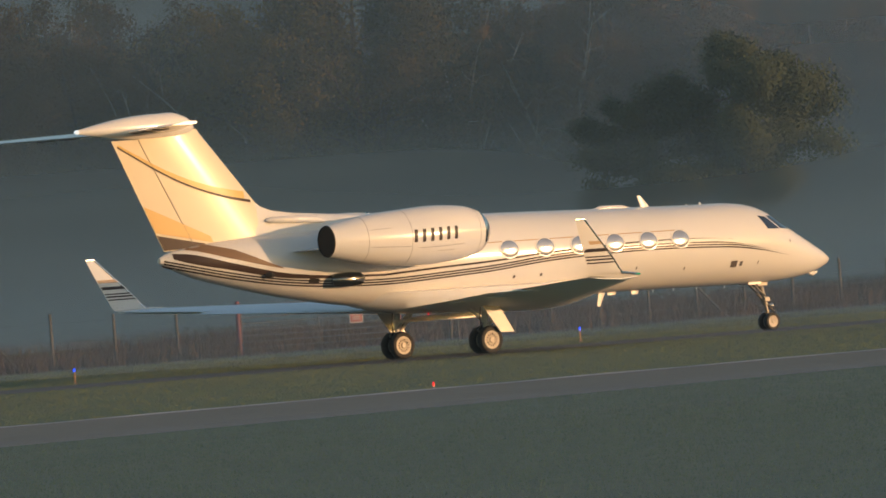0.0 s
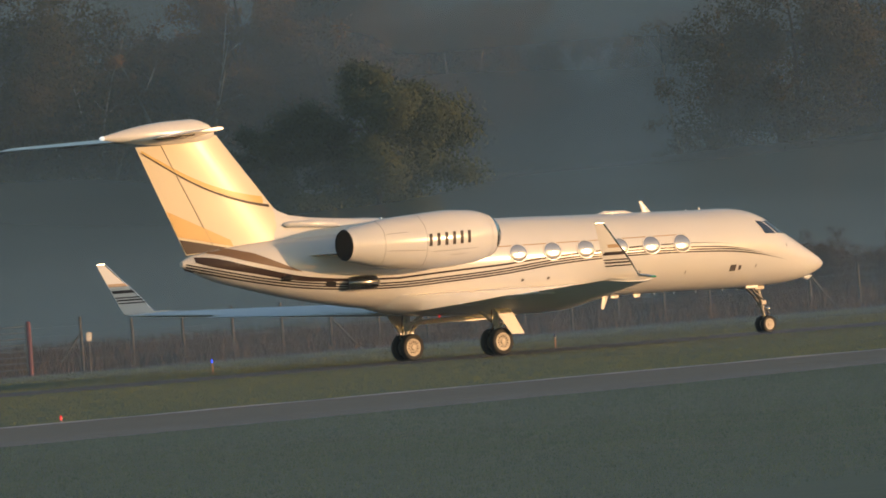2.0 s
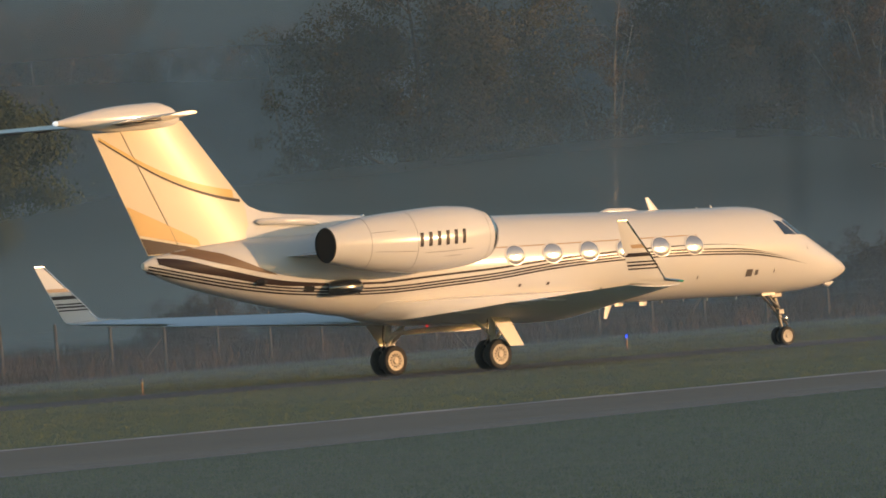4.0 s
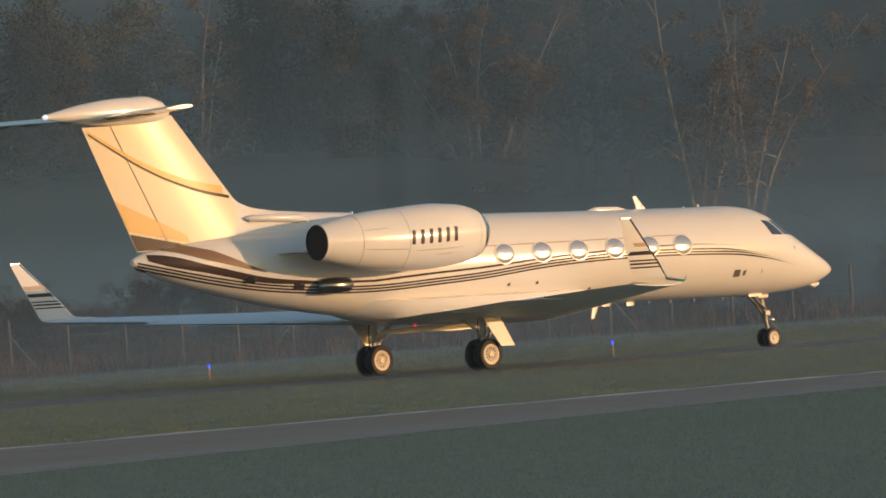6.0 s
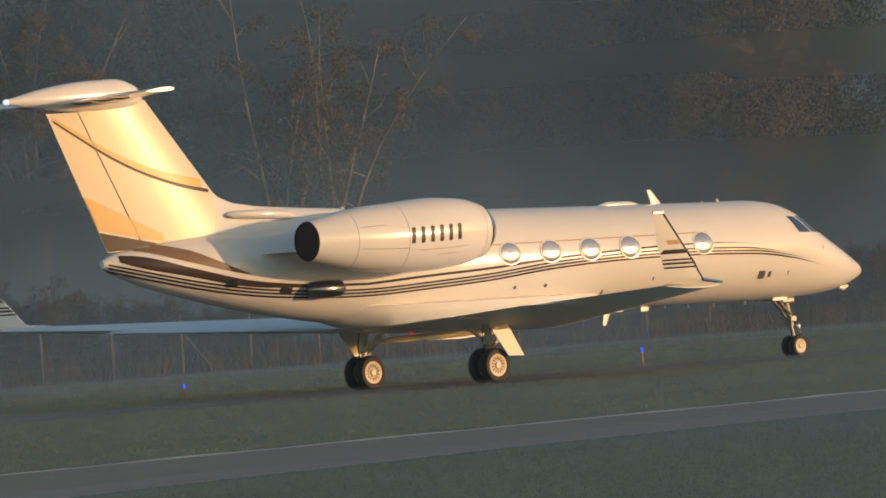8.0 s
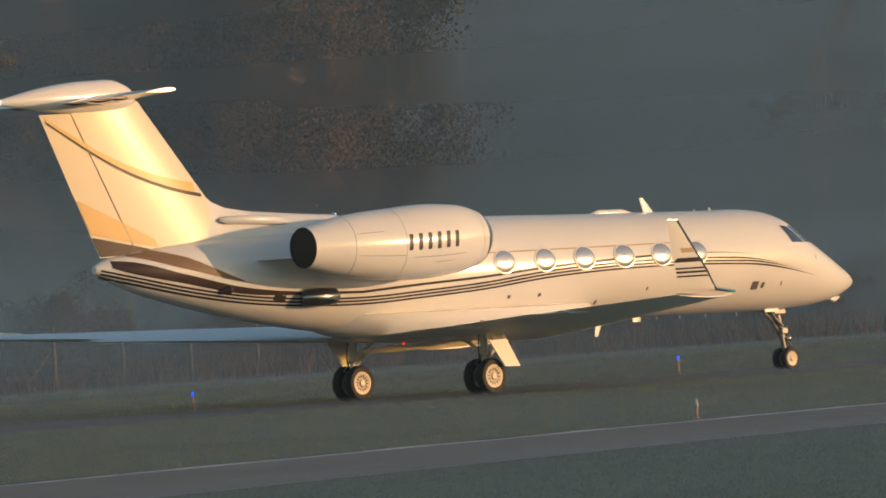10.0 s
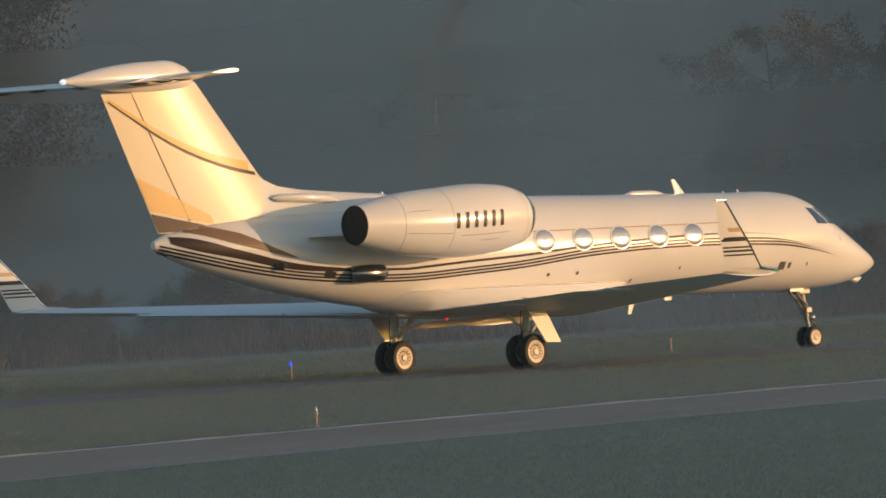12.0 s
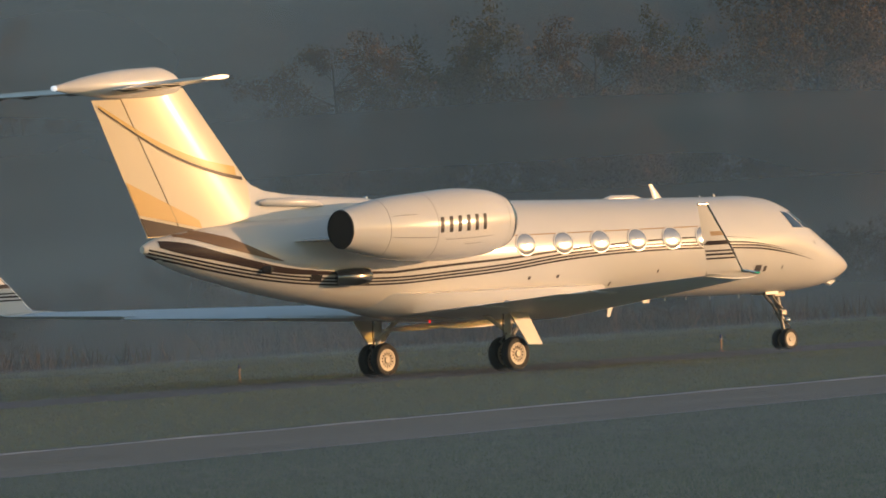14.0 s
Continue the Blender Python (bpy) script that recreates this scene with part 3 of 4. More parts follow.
def field_gate():
    a, b = Vector((-7.6, 306, 0)), Vector((-1.8, 307.5, 0))
    d = b - a
    ob = thing("field_gate", "tubular metal field gate with red posts", "gate", "", (a.x, a.y, 0), math.degrees(math.atan2(d.y, d.x)))
    L = d.length
    for x in (0.0, L):
        part("gate_post", lofted("gate_post", tube([(x, 0, -0.1), (x, 0, 1.95), (x, 0, 2.0)], [0.09, 0.09, 0.06], 10), REDPAINT), REDPAINT, ob, "rusty red gate post")
    for k in range(8):
        part("bar", lofted("bar", tube([(0.12, 0, 0.28 + 0.22 * k), (L / 2, 0, 0.27 + 0.22 * k), (L - 0.12, 0, 0.28 + 0.22 * k)], [0.022] * 3, 6), WIRE), WIRE, ob)
    for x in (0.12, L / 2, L - 0.12):
        part("upright", lofted("upright", tube([(x, 0, 0.2), (x, 0, 1.88)], [0.025] * 2, 6), WIRE), WIRE, ob)
    sg = thing("warning_sign", "faded red square warning sign hung on the gate", "sign", "", (a.x + d.x * 0.735, a.y + d.y * 0.735 - 0.06, 1.2), math.degrees(math.atan2(d.y, d.x)))
    part("plate", box(0.50, 0.012, 0.58, (0, 0, 0), 0.005), SIGNWHITE, sg)
    part("face", box(0.44, 0.008, 0.52, (0, -0.008, 0), 0.003), SIGNRED, sg, "red printed face")
    for k in range(5):
        part("text_bar", box(0.30 - 0.03 * (k % 2), 0.004, 0.03, (0, -0.014, 0.16 - 0.08 * k)), SIGNWHITE, sg)
    pb = thing("notice_board", "small pale notice nailed to a fence post", "sign", "", (0.35, 308.6, 1.28), 30)
    part("plate", box(0.24, 0.02, 0.30, (0, 0, 0), 0.006), SIGNWHITE, pb)
    part("backing", box(0.05, 0.05, 1.5, (0, 0.035, -0.55), 0.01), WOODPOST, pb)


field_gate()


def edge_lamp(name, x, y, lens, label, group, height=0.32):
    ob = thing(name, label, "airfield light", group, (x, y, 0))
    part("stake", lofted("stake", tube([(0, 0, -0.05), (0, 0, 0.03), (0, 0, 0.04), (0, 0, height)], [0.06, 0.06, 0.024, 0.022], 8), STAKE), STAKE, ob)
    part("collar", lofted("collar", tube([(0, 0, height), (0, 0, height + 0.02), (0, 0, height + 0.05)], [0.032, 0.042, 0.04], 10), STEEL), STEEL, ob)
    part("lens", lofted("lens", tube([(0, 0, height + 0.05), (0, 0, height + 0.10), (0, 0, height + 0.14), (0, 0, height + 0.16)], [0.026, 0.028, 0.022, 0.008], 10), lens), lens, ob)
    return ob


for s, side, lit in [(-8.3, 7.6, 1), (13.1, 10.5, 1), (22.4, 4.7, 0), (50.3, 17.6, 1), (55.4, 5.6, 1), (70.9, 5.7, 1), (87.2, 5.6, 1), (103.5, 8.6, 0), (117.3, 4.8, 0)]:
    edge_lamp("taxiway_light", *along(s, side), BLUELAMP if lit else DULLBLUE, "blue taxiway edge light glowing on a short stake" if lit else "unlit taxiway edge light on a short stake", "taxiway lights")
for s, side, lens, hgt in [(-38.2, -49.0, REDLAMP, 0.02), (42.0, -36.6, GLASS, 0.22)]:
    edge_lamp("runway_light", *along(s, side), lens, "small runway edge light beside the asphalt", "runway lights", hgt)

# ---------- the business jet; x forward, y to its left, z up from the ground under the main wheels ----------
TOP = curve_through([-10.08, -9.86, -8.9, -7.0, -5.0, -2.6, 0, 2.0, 5.3, 9.8, 11.5, 12.0, 12.5, 13.17, 13.94, 14.6, 15.0, 15.2],
                    [3.60, 3.70, 3.88, 4.06, 4.16, 4.24, 4.27, 4.26, 4.18, 4.08, 4.03, 3.95, 3.77, 3.36, 2.91, 2.53, 2.29, 2.13])
BOT = curve_through([-10.08, -9.3, -7.6, -5.6, -3.6, -2.4, 0, 3, 8.4, 11.4, 12.5, 13.5, 14.35, 14.87, 15.1, 15.2],
                    [3.42, 3.07, 2.58, 2.13, 1.80, 1.66, 1.60, 1.58, 1.55, 1.51, 1.52, 1.57, 1.70, 1.87, 1.98, 2.08])
WID = curve_through([-10.08, -9.3, -7.6, -5.6, -3.0, 0, 11.0, 12.0, 12.9, 13.7, 14.4, 14.9, 15.1, 15.2],
                    [0.08, 0.40, 0.76, 1.01, 1.18, 1.22, 1.22, 1.13, 0.97, 0.76, 0.50, 0.26, 0.13, 0.03])


def skin(x, z, side=-1, lift=0.004):
    """The point of the fuselage's side at that station and height."""
    t, b = TOP(x), BOT(x)
    c, r = (t + b) / 2, (t - b) / 2
    k = min(max((z - c) / r, -0.999), 0.999)
    return Vector((x, side * (WID(x) * math.sqrt(1 - k * k) + lift), z))


def skin_strip(name, lo, hi, x0, x1, step, material, parent, side=-1, lift=0.004, label="", rows=2):
    verts, faces = [], []
    xs = np.arange(x0, x1 + step / 2, step)
    for x in xs:
        for k in range(rows + 1):
            verts.append(skin(x, lo(x) + (hi(x) - lo(x)) * k / rows, side, lift))
    w = rows + 1
    for i in range(len(xs) - 1):
        for k in range(rows):
            a = i * w + k
            q = (a, a + w, a + w + 1, a + 1)
            faces.append(q if side < 0 else q[::-1])
    return part(name, mesh_of(name, verts, faces, material, True), material, parent, label)


def airfoil(u):
    """Half thickness over the chord, 0 at the front edge to 1 at the back."""
    return 5 * (0.2969 * math.sqrt(u) - 0.126 * u - 0.3516 * u * u + 0.2843 * u ** 3 - 0.1036 * u ** 4)


def wing_ring(le, te, y, z_le, z_te, thick, n=13, vertical=False, camber=0.0):
    """A closed section between front edge and back edge."""
    us = [(1 - math.cos(math.pi * k / n)) / 2 for k in range(n + 1)]
    c = le - te
    pts = []
    for sgn, seq in ((1, us), (-1, us[-2:0:-1])):
        for u in seq:
            t = sgn * airfoil(u) * thick * c * (1.0 if vertical else 1.0 + camber * sgn)
            x = le + (te - le) * u
            z = z_le + (z_te - z_le) * u
            pts.append((x, y + t, z) if vertical else (x, y, z + t))
    return pts


def cyl(axis0, axis1, r0, r1, sides=14):
    return tube([axis0, axis1], [r0, r1], sides)


jet = thing("business_jet", "white twin-engine business jet with dark stripes taxiing in low sun", "airplane")

# fuselage
_xs = sorted(set([-10.08, -9.95, -9.86] + list(np.arange(-9.6, 11, 0.4)) + list(np.arange(11, 15.0, 0.15)) + [15.0, 15.1, 15.16, 15.2]))
_rings = []
for _x in _xs:
    _t, _b, _w = TOP(_x), BOT(_x), WID(_x)
    _rings.append([(_x, _w * math.cos(a), (_t + _b) / 2 + (_t - _b) / 2 * math.sin(a)) for a in [2 * math.pi * k / 48 for k in range(48)]])
part("fuselage", lofted("fuselage", _rings, WHITE), WHITE, jet)
# belly fairing where the wing passes through
_rings = []
for _x, _w, _d in [(-3.3, 0.3, 0.02), (-2.6, 0.85, 0.10), (-1.6, 1.2, 0.20), (0, 1.38, 0.26), (2.0, 1.40, 0.26), (3.8, 1.25, 0.2), (5.0, 0.95, 0.1), (5.8, 0.4, 0.02)]:
    _c = BOT(_x) + 0.42
    _rings.append([(_x, _w * math.cos(a), _c + (0.42 + _d) * math.sin(a)) for a in [math.pi + math.pi * k / 16 for k in range(17)]] +
                  [(_x, _w * 0.8 * math.cos(a), _c + 0.12 * math.sin(a)) for a in [math.pi * k / 8 for k in range(1, 8)]])
part("belly_fairing", lofted("belly_fairing", _rings, WHITE), WHITE, jet)

# stripes along both sides
SL = curve_through([-10.0, -9.36, -7.77, -6.09, -4.36, -2.57, -0.65, 1.3, 3.24, 5.24, 7.3, 9.47, 10.61, 11.8, 13.13],
                   [3.32, 3.15, 2.79, 2.51, 2.36, 2.31, 2.38, 2.48, 2.65, 2.74, 2.76, 2.71, 2.65, 2.50, 2.26])
UP = curve_through([-2.8, -0.72, 1.26, 3.24, 5.26, 7.35, 9.51, 10.6], [2.61, 2.71, 2.79, 2.92, 3.00, 3.05, 3.01, 2.93])
SWT = curve_through([-9.75, -9.39, -7.95, -6.26, -4.68, -2.7], [3.70, 3.67, 3.30, 2.90, 2.72, 2.64])
SWB = curve_through([-9.75, -9.47, -7.92, -6.21, -4.66, -2.7], [3.54, 3.44, 3.08, 2.74, 2.635, 2.585])
for _s in (-1, 1):
    for _k, (_o, _end) in enumerate(((0.0, 12.95), (0.075, 12.3), (0.15, 11.7))):
        _taper = lambda x, e=_end: min(1.0, max(0.1, (e - x) / 1.8))
        _low = lambda x, o=_o, t=_taper: SL(x) + o * (0.75 + 0.25 * t(x))
        skin_strip("stripe", _low, lambda x, f=_low, t=_taper: f(x) + 0.044 * t(x), -9.98, _end, 0.15, STRIPE, jet, _s, 0.006, "charcoal pinstripe")
    skin_strip("stripe", lambda x: UP(x) - 0.03 * min(1, max(0.1, (10.5 - x) / 5)), lambda x: UP(x) + 0.03 * min(1, max(0.1, (10.5 - x) / 5)), -2.8, 10.5, 0.15, STRIPE, jet, _s, 0.006, "charcoal pinstripe")
    skin_strip("stripe", lambda x: 3.345 - 0.004 * x, lambda x: 3.375 - 0.004 * x, 1.0, 8.6, 0.2, TAN, jet, _s, 0.005, "pale tan pinstripe")
    skin_strip("swoosh", SWB, SWT, -9.72, -2.75, 0.12, BROWN, jet, _s, 0.012, "dark brown swoosh towards the tail", 6)
    skin_strip("swoosh", lambda x: SWT(x) + 0.13, lambda x: SWT(x) + 0.14 + 0.30 * min(1.0, max(0.0, (-6.2 - x) / 1.6)) * min(1.0, max(0.0, (x + 9.3) / 0.6)), -9.25, -6.25, 0.1, SHADED_TAN, jet, _s, 0.012, "tan swoosh below the fin, browned by shade put into its colour", 6)


def cabin_window(x, z, side):
    """Oval pane, slightly domed, in a raised rim."""
    rings, rim = [], []
    for r, d in ((0.0, 0.034), (0.55, 0.029), (0.85, 0.02), (1.0, 0.010)):
        rings.append([skin(x + 0.325 * max(r, 0.02) * math.cos(a), z + 0.265 * max(r, 0.02) * math.sin(a), side, d) for a in [2 * math.pi * k / 28 for k in range(28)]])
    for r, d in ((1.0, 0.002), (1.0, 0.014), (1.10, 0.016), (1.14, 0.002)):
        rim.append([skin(x + 0.325 * r * math.cos(a), z + 0.265 * r * math.sin(a), side, d) for a in [2 * math.pi * k / 28 for k in range(28)]])
    w = part("cabin_window", lofted("window_rim", rim, WHITE, True, False), WHITE, jet)
    part("pane", lofted("pane", rings, GLASS, True, False, 80), GLASS, w, "silvery oval pane")


for _k, _x in enumerate((1.91, 3.24, 4.54, 5.87, 7.15, 8.40)):
    for _s in (-1, 1):
        cabin_window(_x, 3.115 - 0.012 * _k, _s)


def skin_patch(name, corners, material, side, lift=0.006, label="", n=6):
    """A patch on the fuselage between four corners given as station and height."""
    verts, faces = [], []
    (a, b, c, d) = [Vector(p) for p in corners]
    for i in range(n + 1):
        for j in range(n + 1):
            p = a.lerp(b, i / n).lerp(d.lerp(c, i / n), j / n)
            verts.append(skin(p.x, p.y, side, lift))
    for i in range(n):
        for j in range(n):
            k = i * (n + 1) + j
            faces.append((k, k + 1, k + n + 2, k + n + 1))
    return part(name, outward(mesh_of(name, verts, faces, material, True)), material, jet, label)


for _s in (-1, 1):
    skin_patch("side_screen", [(11.83, 3.60), (12.06, 3.17), (12.62, 3.15), (12.16, 3.56)], SCREEN, _s, 0.006, "dark cockpit side window")
    skin_patch("windscreen", [(12.22, 3.58), (12.68, 3.16), (13.30, 3.12), (12.75, 3.56)], SCREEN, _s, 0.006, "dark cockpit windscreen")
    for _x, _z, _w2, _h2 in ((10.53, 2.15, 0.075, 0.10), (10.65, 2.15, 0.06, 0.10), (10.88, 2.15, 0.06, 0.07), (11.58, 2.16, 0.022, 0.05), (8.6, 2.13, 0.02, 0.05), (5.1, 2.0, 0.035, 0.05), (3.1, 2.27, 0.05, 0.04), (2.1, 2.27, 0.05, 0.04), (6.7, 2.25, 0.03, 0.04), (13.0, 2.75, 0.02, 0.05)):
        skin_patch("port", [(_x - _w2, _z - _h2), (_x + _w2, _z - _h2), (_x + _w2 * 1.15, _z + _h2), (_x - _w2 * 0.85, _z + _h2)], SEAM, _s, 0.006, "small dark service port", 2)

# fin and rudder
FIN_LE = lambda z: -8.45 + (7.4 - z) * 0.842
FIN_TE = lambda z: -11.5 + (7.2 - z) * 0.472
HINGE = lambda z: -10.53 + (7.06 - z) * 0.528


def fin_y(x, z, lift=0.0):
    u = (FIN_LE(z) - x) / (FIN_LE(z) - FIN_TE(z))
    return airfoil(min(max(u, 0.0), 1.0)) * 0.095 * (FIN_LE(z) - FIN_TE(z)) + lift


def fin_body(name, front, back, material, z0, z1, parent, label=""):
    rings = []
    for z in np.linspace(z0, z1, 12):
        f, b = front(z), back(z)
        us = [(1 - math.cos(math.pi * k / 12)) / 2 for k in range(13)]
        one = [(f + (b - f) * u, fin_y(f + (b - f) * u, z), z) for u in us]
        rings.append(one + [(x, -y - 1e-4, zz) for x, y, zz in one[::-1]])
    return part(name, lofted(name, rings, material, True, True, 30), material, parent, label)


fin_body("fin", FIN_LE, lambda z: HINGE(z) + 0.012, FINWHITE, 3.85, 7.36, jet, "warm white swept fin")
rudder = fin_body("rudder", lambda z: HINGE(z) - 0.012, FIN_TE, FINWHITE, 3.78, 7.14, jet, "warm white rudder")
_le = [[(FIN_LE(z) + 0.012, 0.0, z), (FIN_LE(z) - 0.05, fin_y(FIN_LE(z) - 0.05, z, 0.006), z), (FIN_LE(z) - 0.05, -fin_y(FIN_LE(z) - 0.05, z, 0.006), z)] for z in np.linspace(4.95, 7.3, 8)]
part("leading_edge", lofted("leading_edge", _le, METAL, False), METAL, jet, "bright metal front edge of the fin")


def fin_band(name, lo, hi, x0, x1, material, label, lift=0.016):
    for s in (-1, 1):
        verts, faces, xs = [], [], np.linspace(x0, x1, 30)
        for x in xs:
            for k in range(5):
                z = lo(x) + (hi(x) - lo(x)) * k / 4
                verts.append((x, s * fin_y(x, z, lift), z))
        for i in range(29):
            for k in range(4):
                a = i * 5 + k
                faces.append((a, a + 5, a + 6, a + 1) if s < 0 else (a, a + 1, a + 6, a + 5))
        part(name, mesh_of(name, verts, faces, material, True), material, jet, label)


SW = curve_through([-11.3, -10.6, -9.8, -9.0, -8.2, -7.4, -6.75], [6.96, 6.55, 6.10, 5.73, 5.45, 5.25, 5.14])
fin_band("fin_stripe", lambda x: SW(x) - 0.02 - 0.05 * (x + 11.3) / 4.5, lambda x: SW(x) + 0.015, -11.28, -6.72, BROWN, "thin dark brown swoosh across the fin")
fin_band("fin_stripe", lambda x: SW(x) + 0.02, lambda x: SW(x) + 0.08 + 0.17 * (x + 11.3) / 4.5, -11.28, -6.95, GOLD, "gold swoosh across the fin")
RB = lambda z: FIN_TE(z) + 0.02


def rudder_band(lo0, lo1, hi0, hi1, material, label):
    """A slanting band over the foot of rudder and fin, from the back edge forward."""
    for s in (-1, 1):
        verts, faces = [], []
        for i in range(15):
            u = i / 14
            for k in range(7):
                z = (lo0 + (lo1 - lo0) * u) * (1 - k / 6) + (hi0 + (hi1 - hi0) * u) * k / 6
                x = FIN_TE(z) + 0.02 + u * 1.75
                verts.append((x, s * fin_y(x, z, 0.014), z))
        for i in range(14):
            for k in range(6):
                a = i * 7 + k
                faces.append((a, a + 7, a + 8, a + 1) if s < 0 else (a, a + 1, a + 8, a + 7))
        part("rudder_band", mesh_of("rudder_band", verts, faces, material, True), material, jet, label)


rudder_band(4.34, 3.95, 5.15, 4.15, ORANGE, "tan-gold band at the foot of the rudder")
rudder_band(3.80, 3.84, 4.26, 3.87, BROWN, "dark brown wedge at the foot of the rudder")
for _s in (-1, 1):
    _v = []
    for _z in np.linspace(3.95, 7.06, 20):
        for _o in (-0.006, 0.006):
            _v.append((HINGE(_z) + _o, _s * fin_y(HINGE(_z), _z, 0.019), _z))
    part("rudder_seam", outward(mesh_of("rudder_seam", _v, [(i, i + 1, i + 3, i + 2) for i in range(0, 38, 2)], SEAM)), SEAM, jet)

# dorsal fillet before the fin
_rings = []
for _x, _z, _w in [(-6.9, 5.40, 0.10), (-6.37, 4.95, 0.16), (-5.95, 4.79, 0.2), (-5.2, 4.68, 0.25), (-4.3, 4.61, 0.28), (-3.3, 4.54, 0.30), (-2.6, 4.50, 0.31), (-2.0, 4.42, 0.28), (-1.5, 4.2, 0.2)]:
    _b = TOP(_x) - 0.18
    _rings.append([(_x, _w * 1.7, _b), (_x, _w * 1.2, _b + (_z - _b) * 0.45), (_x, _w * 0.8, _b + (_z - _b) * 0.82), (_x, _w * 0.35, _z - 0.01), (_x, 0, _z), (_x, -_w * 0.35, _z - 0.01), (_x, -_w * 0.8, _b + (_z - _b) * 0.82), (_x, -_w * 1.2, _b + (_z - _b) * 0.45), (_x, -_w * 1.7, _b)])
part("dorsal_fairing", lofted("dorsal_fairing", _rings, WHITE), WHITE, jet, "white fillet before the fin")
for _s in (-1, 1):
    part("ram_air_scoop", lofted("ram_air_scoop", tube([(-6.3, _s * 0.24, 4.50), (-6.15, _s * 0.28, 4.50), (-5.2, _s * 0.34, 4.47), (-4.5, _s * 0.36, 4.42), (-4.2, _s * 0.30, 4.36)], [0.03, 0.09, 0.11, 0.10, 0.03], 12), WHITE), WHITE, jet)

# bullet fairing and tailplane
BT = curve_through([-12.65, -11.6, -10.6, -9.9, -9.0, -8.62, -8.5], [7.52, 7.73, 7.85, 7.88, 7.82, 7.60, 7.42])
BB = curve_through([-12.65, -11.6, -10.6, -9.6, -9.0, -8.62, -8.5], [7.40, 7.24, 7.14, 7.12, 7.16, 7.28, 7.38])
BW = curve_through([-12.65, -11.6, -10.6, -9.6, -9.0, -8.62, -8.5], [0.06, 0.22, 0.29, 0.30, 0.26, 0.15, 0.03])
_rings = [[(x, BW(x) * math.cos(a), (BT(x) + BB(x)) / 2 + (BT(x) - BB(x)) / 2 * math.sin(a)) for a in [2 * math.pi * k / 24 for k in range(24)]] for x in np.linspace(-12.65, -8.5, 30)]
part("bullet_fairing", lofted("bullet_fairing", _rings, WHITE), WHITE, jet, "long white fairing on top of the fin")
part("tail_lamp", lofted("tail_lamp", tube([(-12.62, 0, 7.46), (-12.70, 0, 7.46), (-12.75, 0, 7.46)], [0.075, 0.065, 0.02], 12), WHITELAMP), WHITELAMP, jet, "clear lamp at the tail end")
for _s in (-1, 1):
    _r = [wing_ring(-9.0 - 2.95 * k, -11.0 - 1.85 * k, _s * (0.18 + 5.1 * k), 7.42 + 0.0 * k, 7.36 + 0.02 * k, 0.11, camber=0.25) for k in (0, 0.25, 0.5, 0.75, 0.95, 1.0)]
    st = part("tailplane", lofted("tailplane", _r, WHITE, True, True, 30), WHITE, jet)
    for _k in (0.16, 0.42, 0.62):
        part("hinge_fairing", lofted("hinge_fairing", tube([(-10.6 - 1.4 * _k, _s * (0.2 + 4.7 * _k), 7.33), (-11.05 - 1.25 * _k, _s * (0.2 + 4.7 * _k), 7.31), (-11.3 - 1.25 * _k, _s * (0.2 + 4.7 * _k), 7.34)], [0.012, 0.028, 0.008], 8), SEAM), SEAM, st)
    part("elevator_seam", mesh_of("elevator_seam", [(-10.45 - 1.42 * k, _s * (0.3 + 4.5 * k), 7.40 - 0.055) for k in (0, 1)] + [(-10.50 - 1.42 * k, _s * (0.3 + 4.5 * k), 7.40 - 0.055) for k in (0, 1)], [(0, 1, 3, 2)], SEAM), SEAM, st)

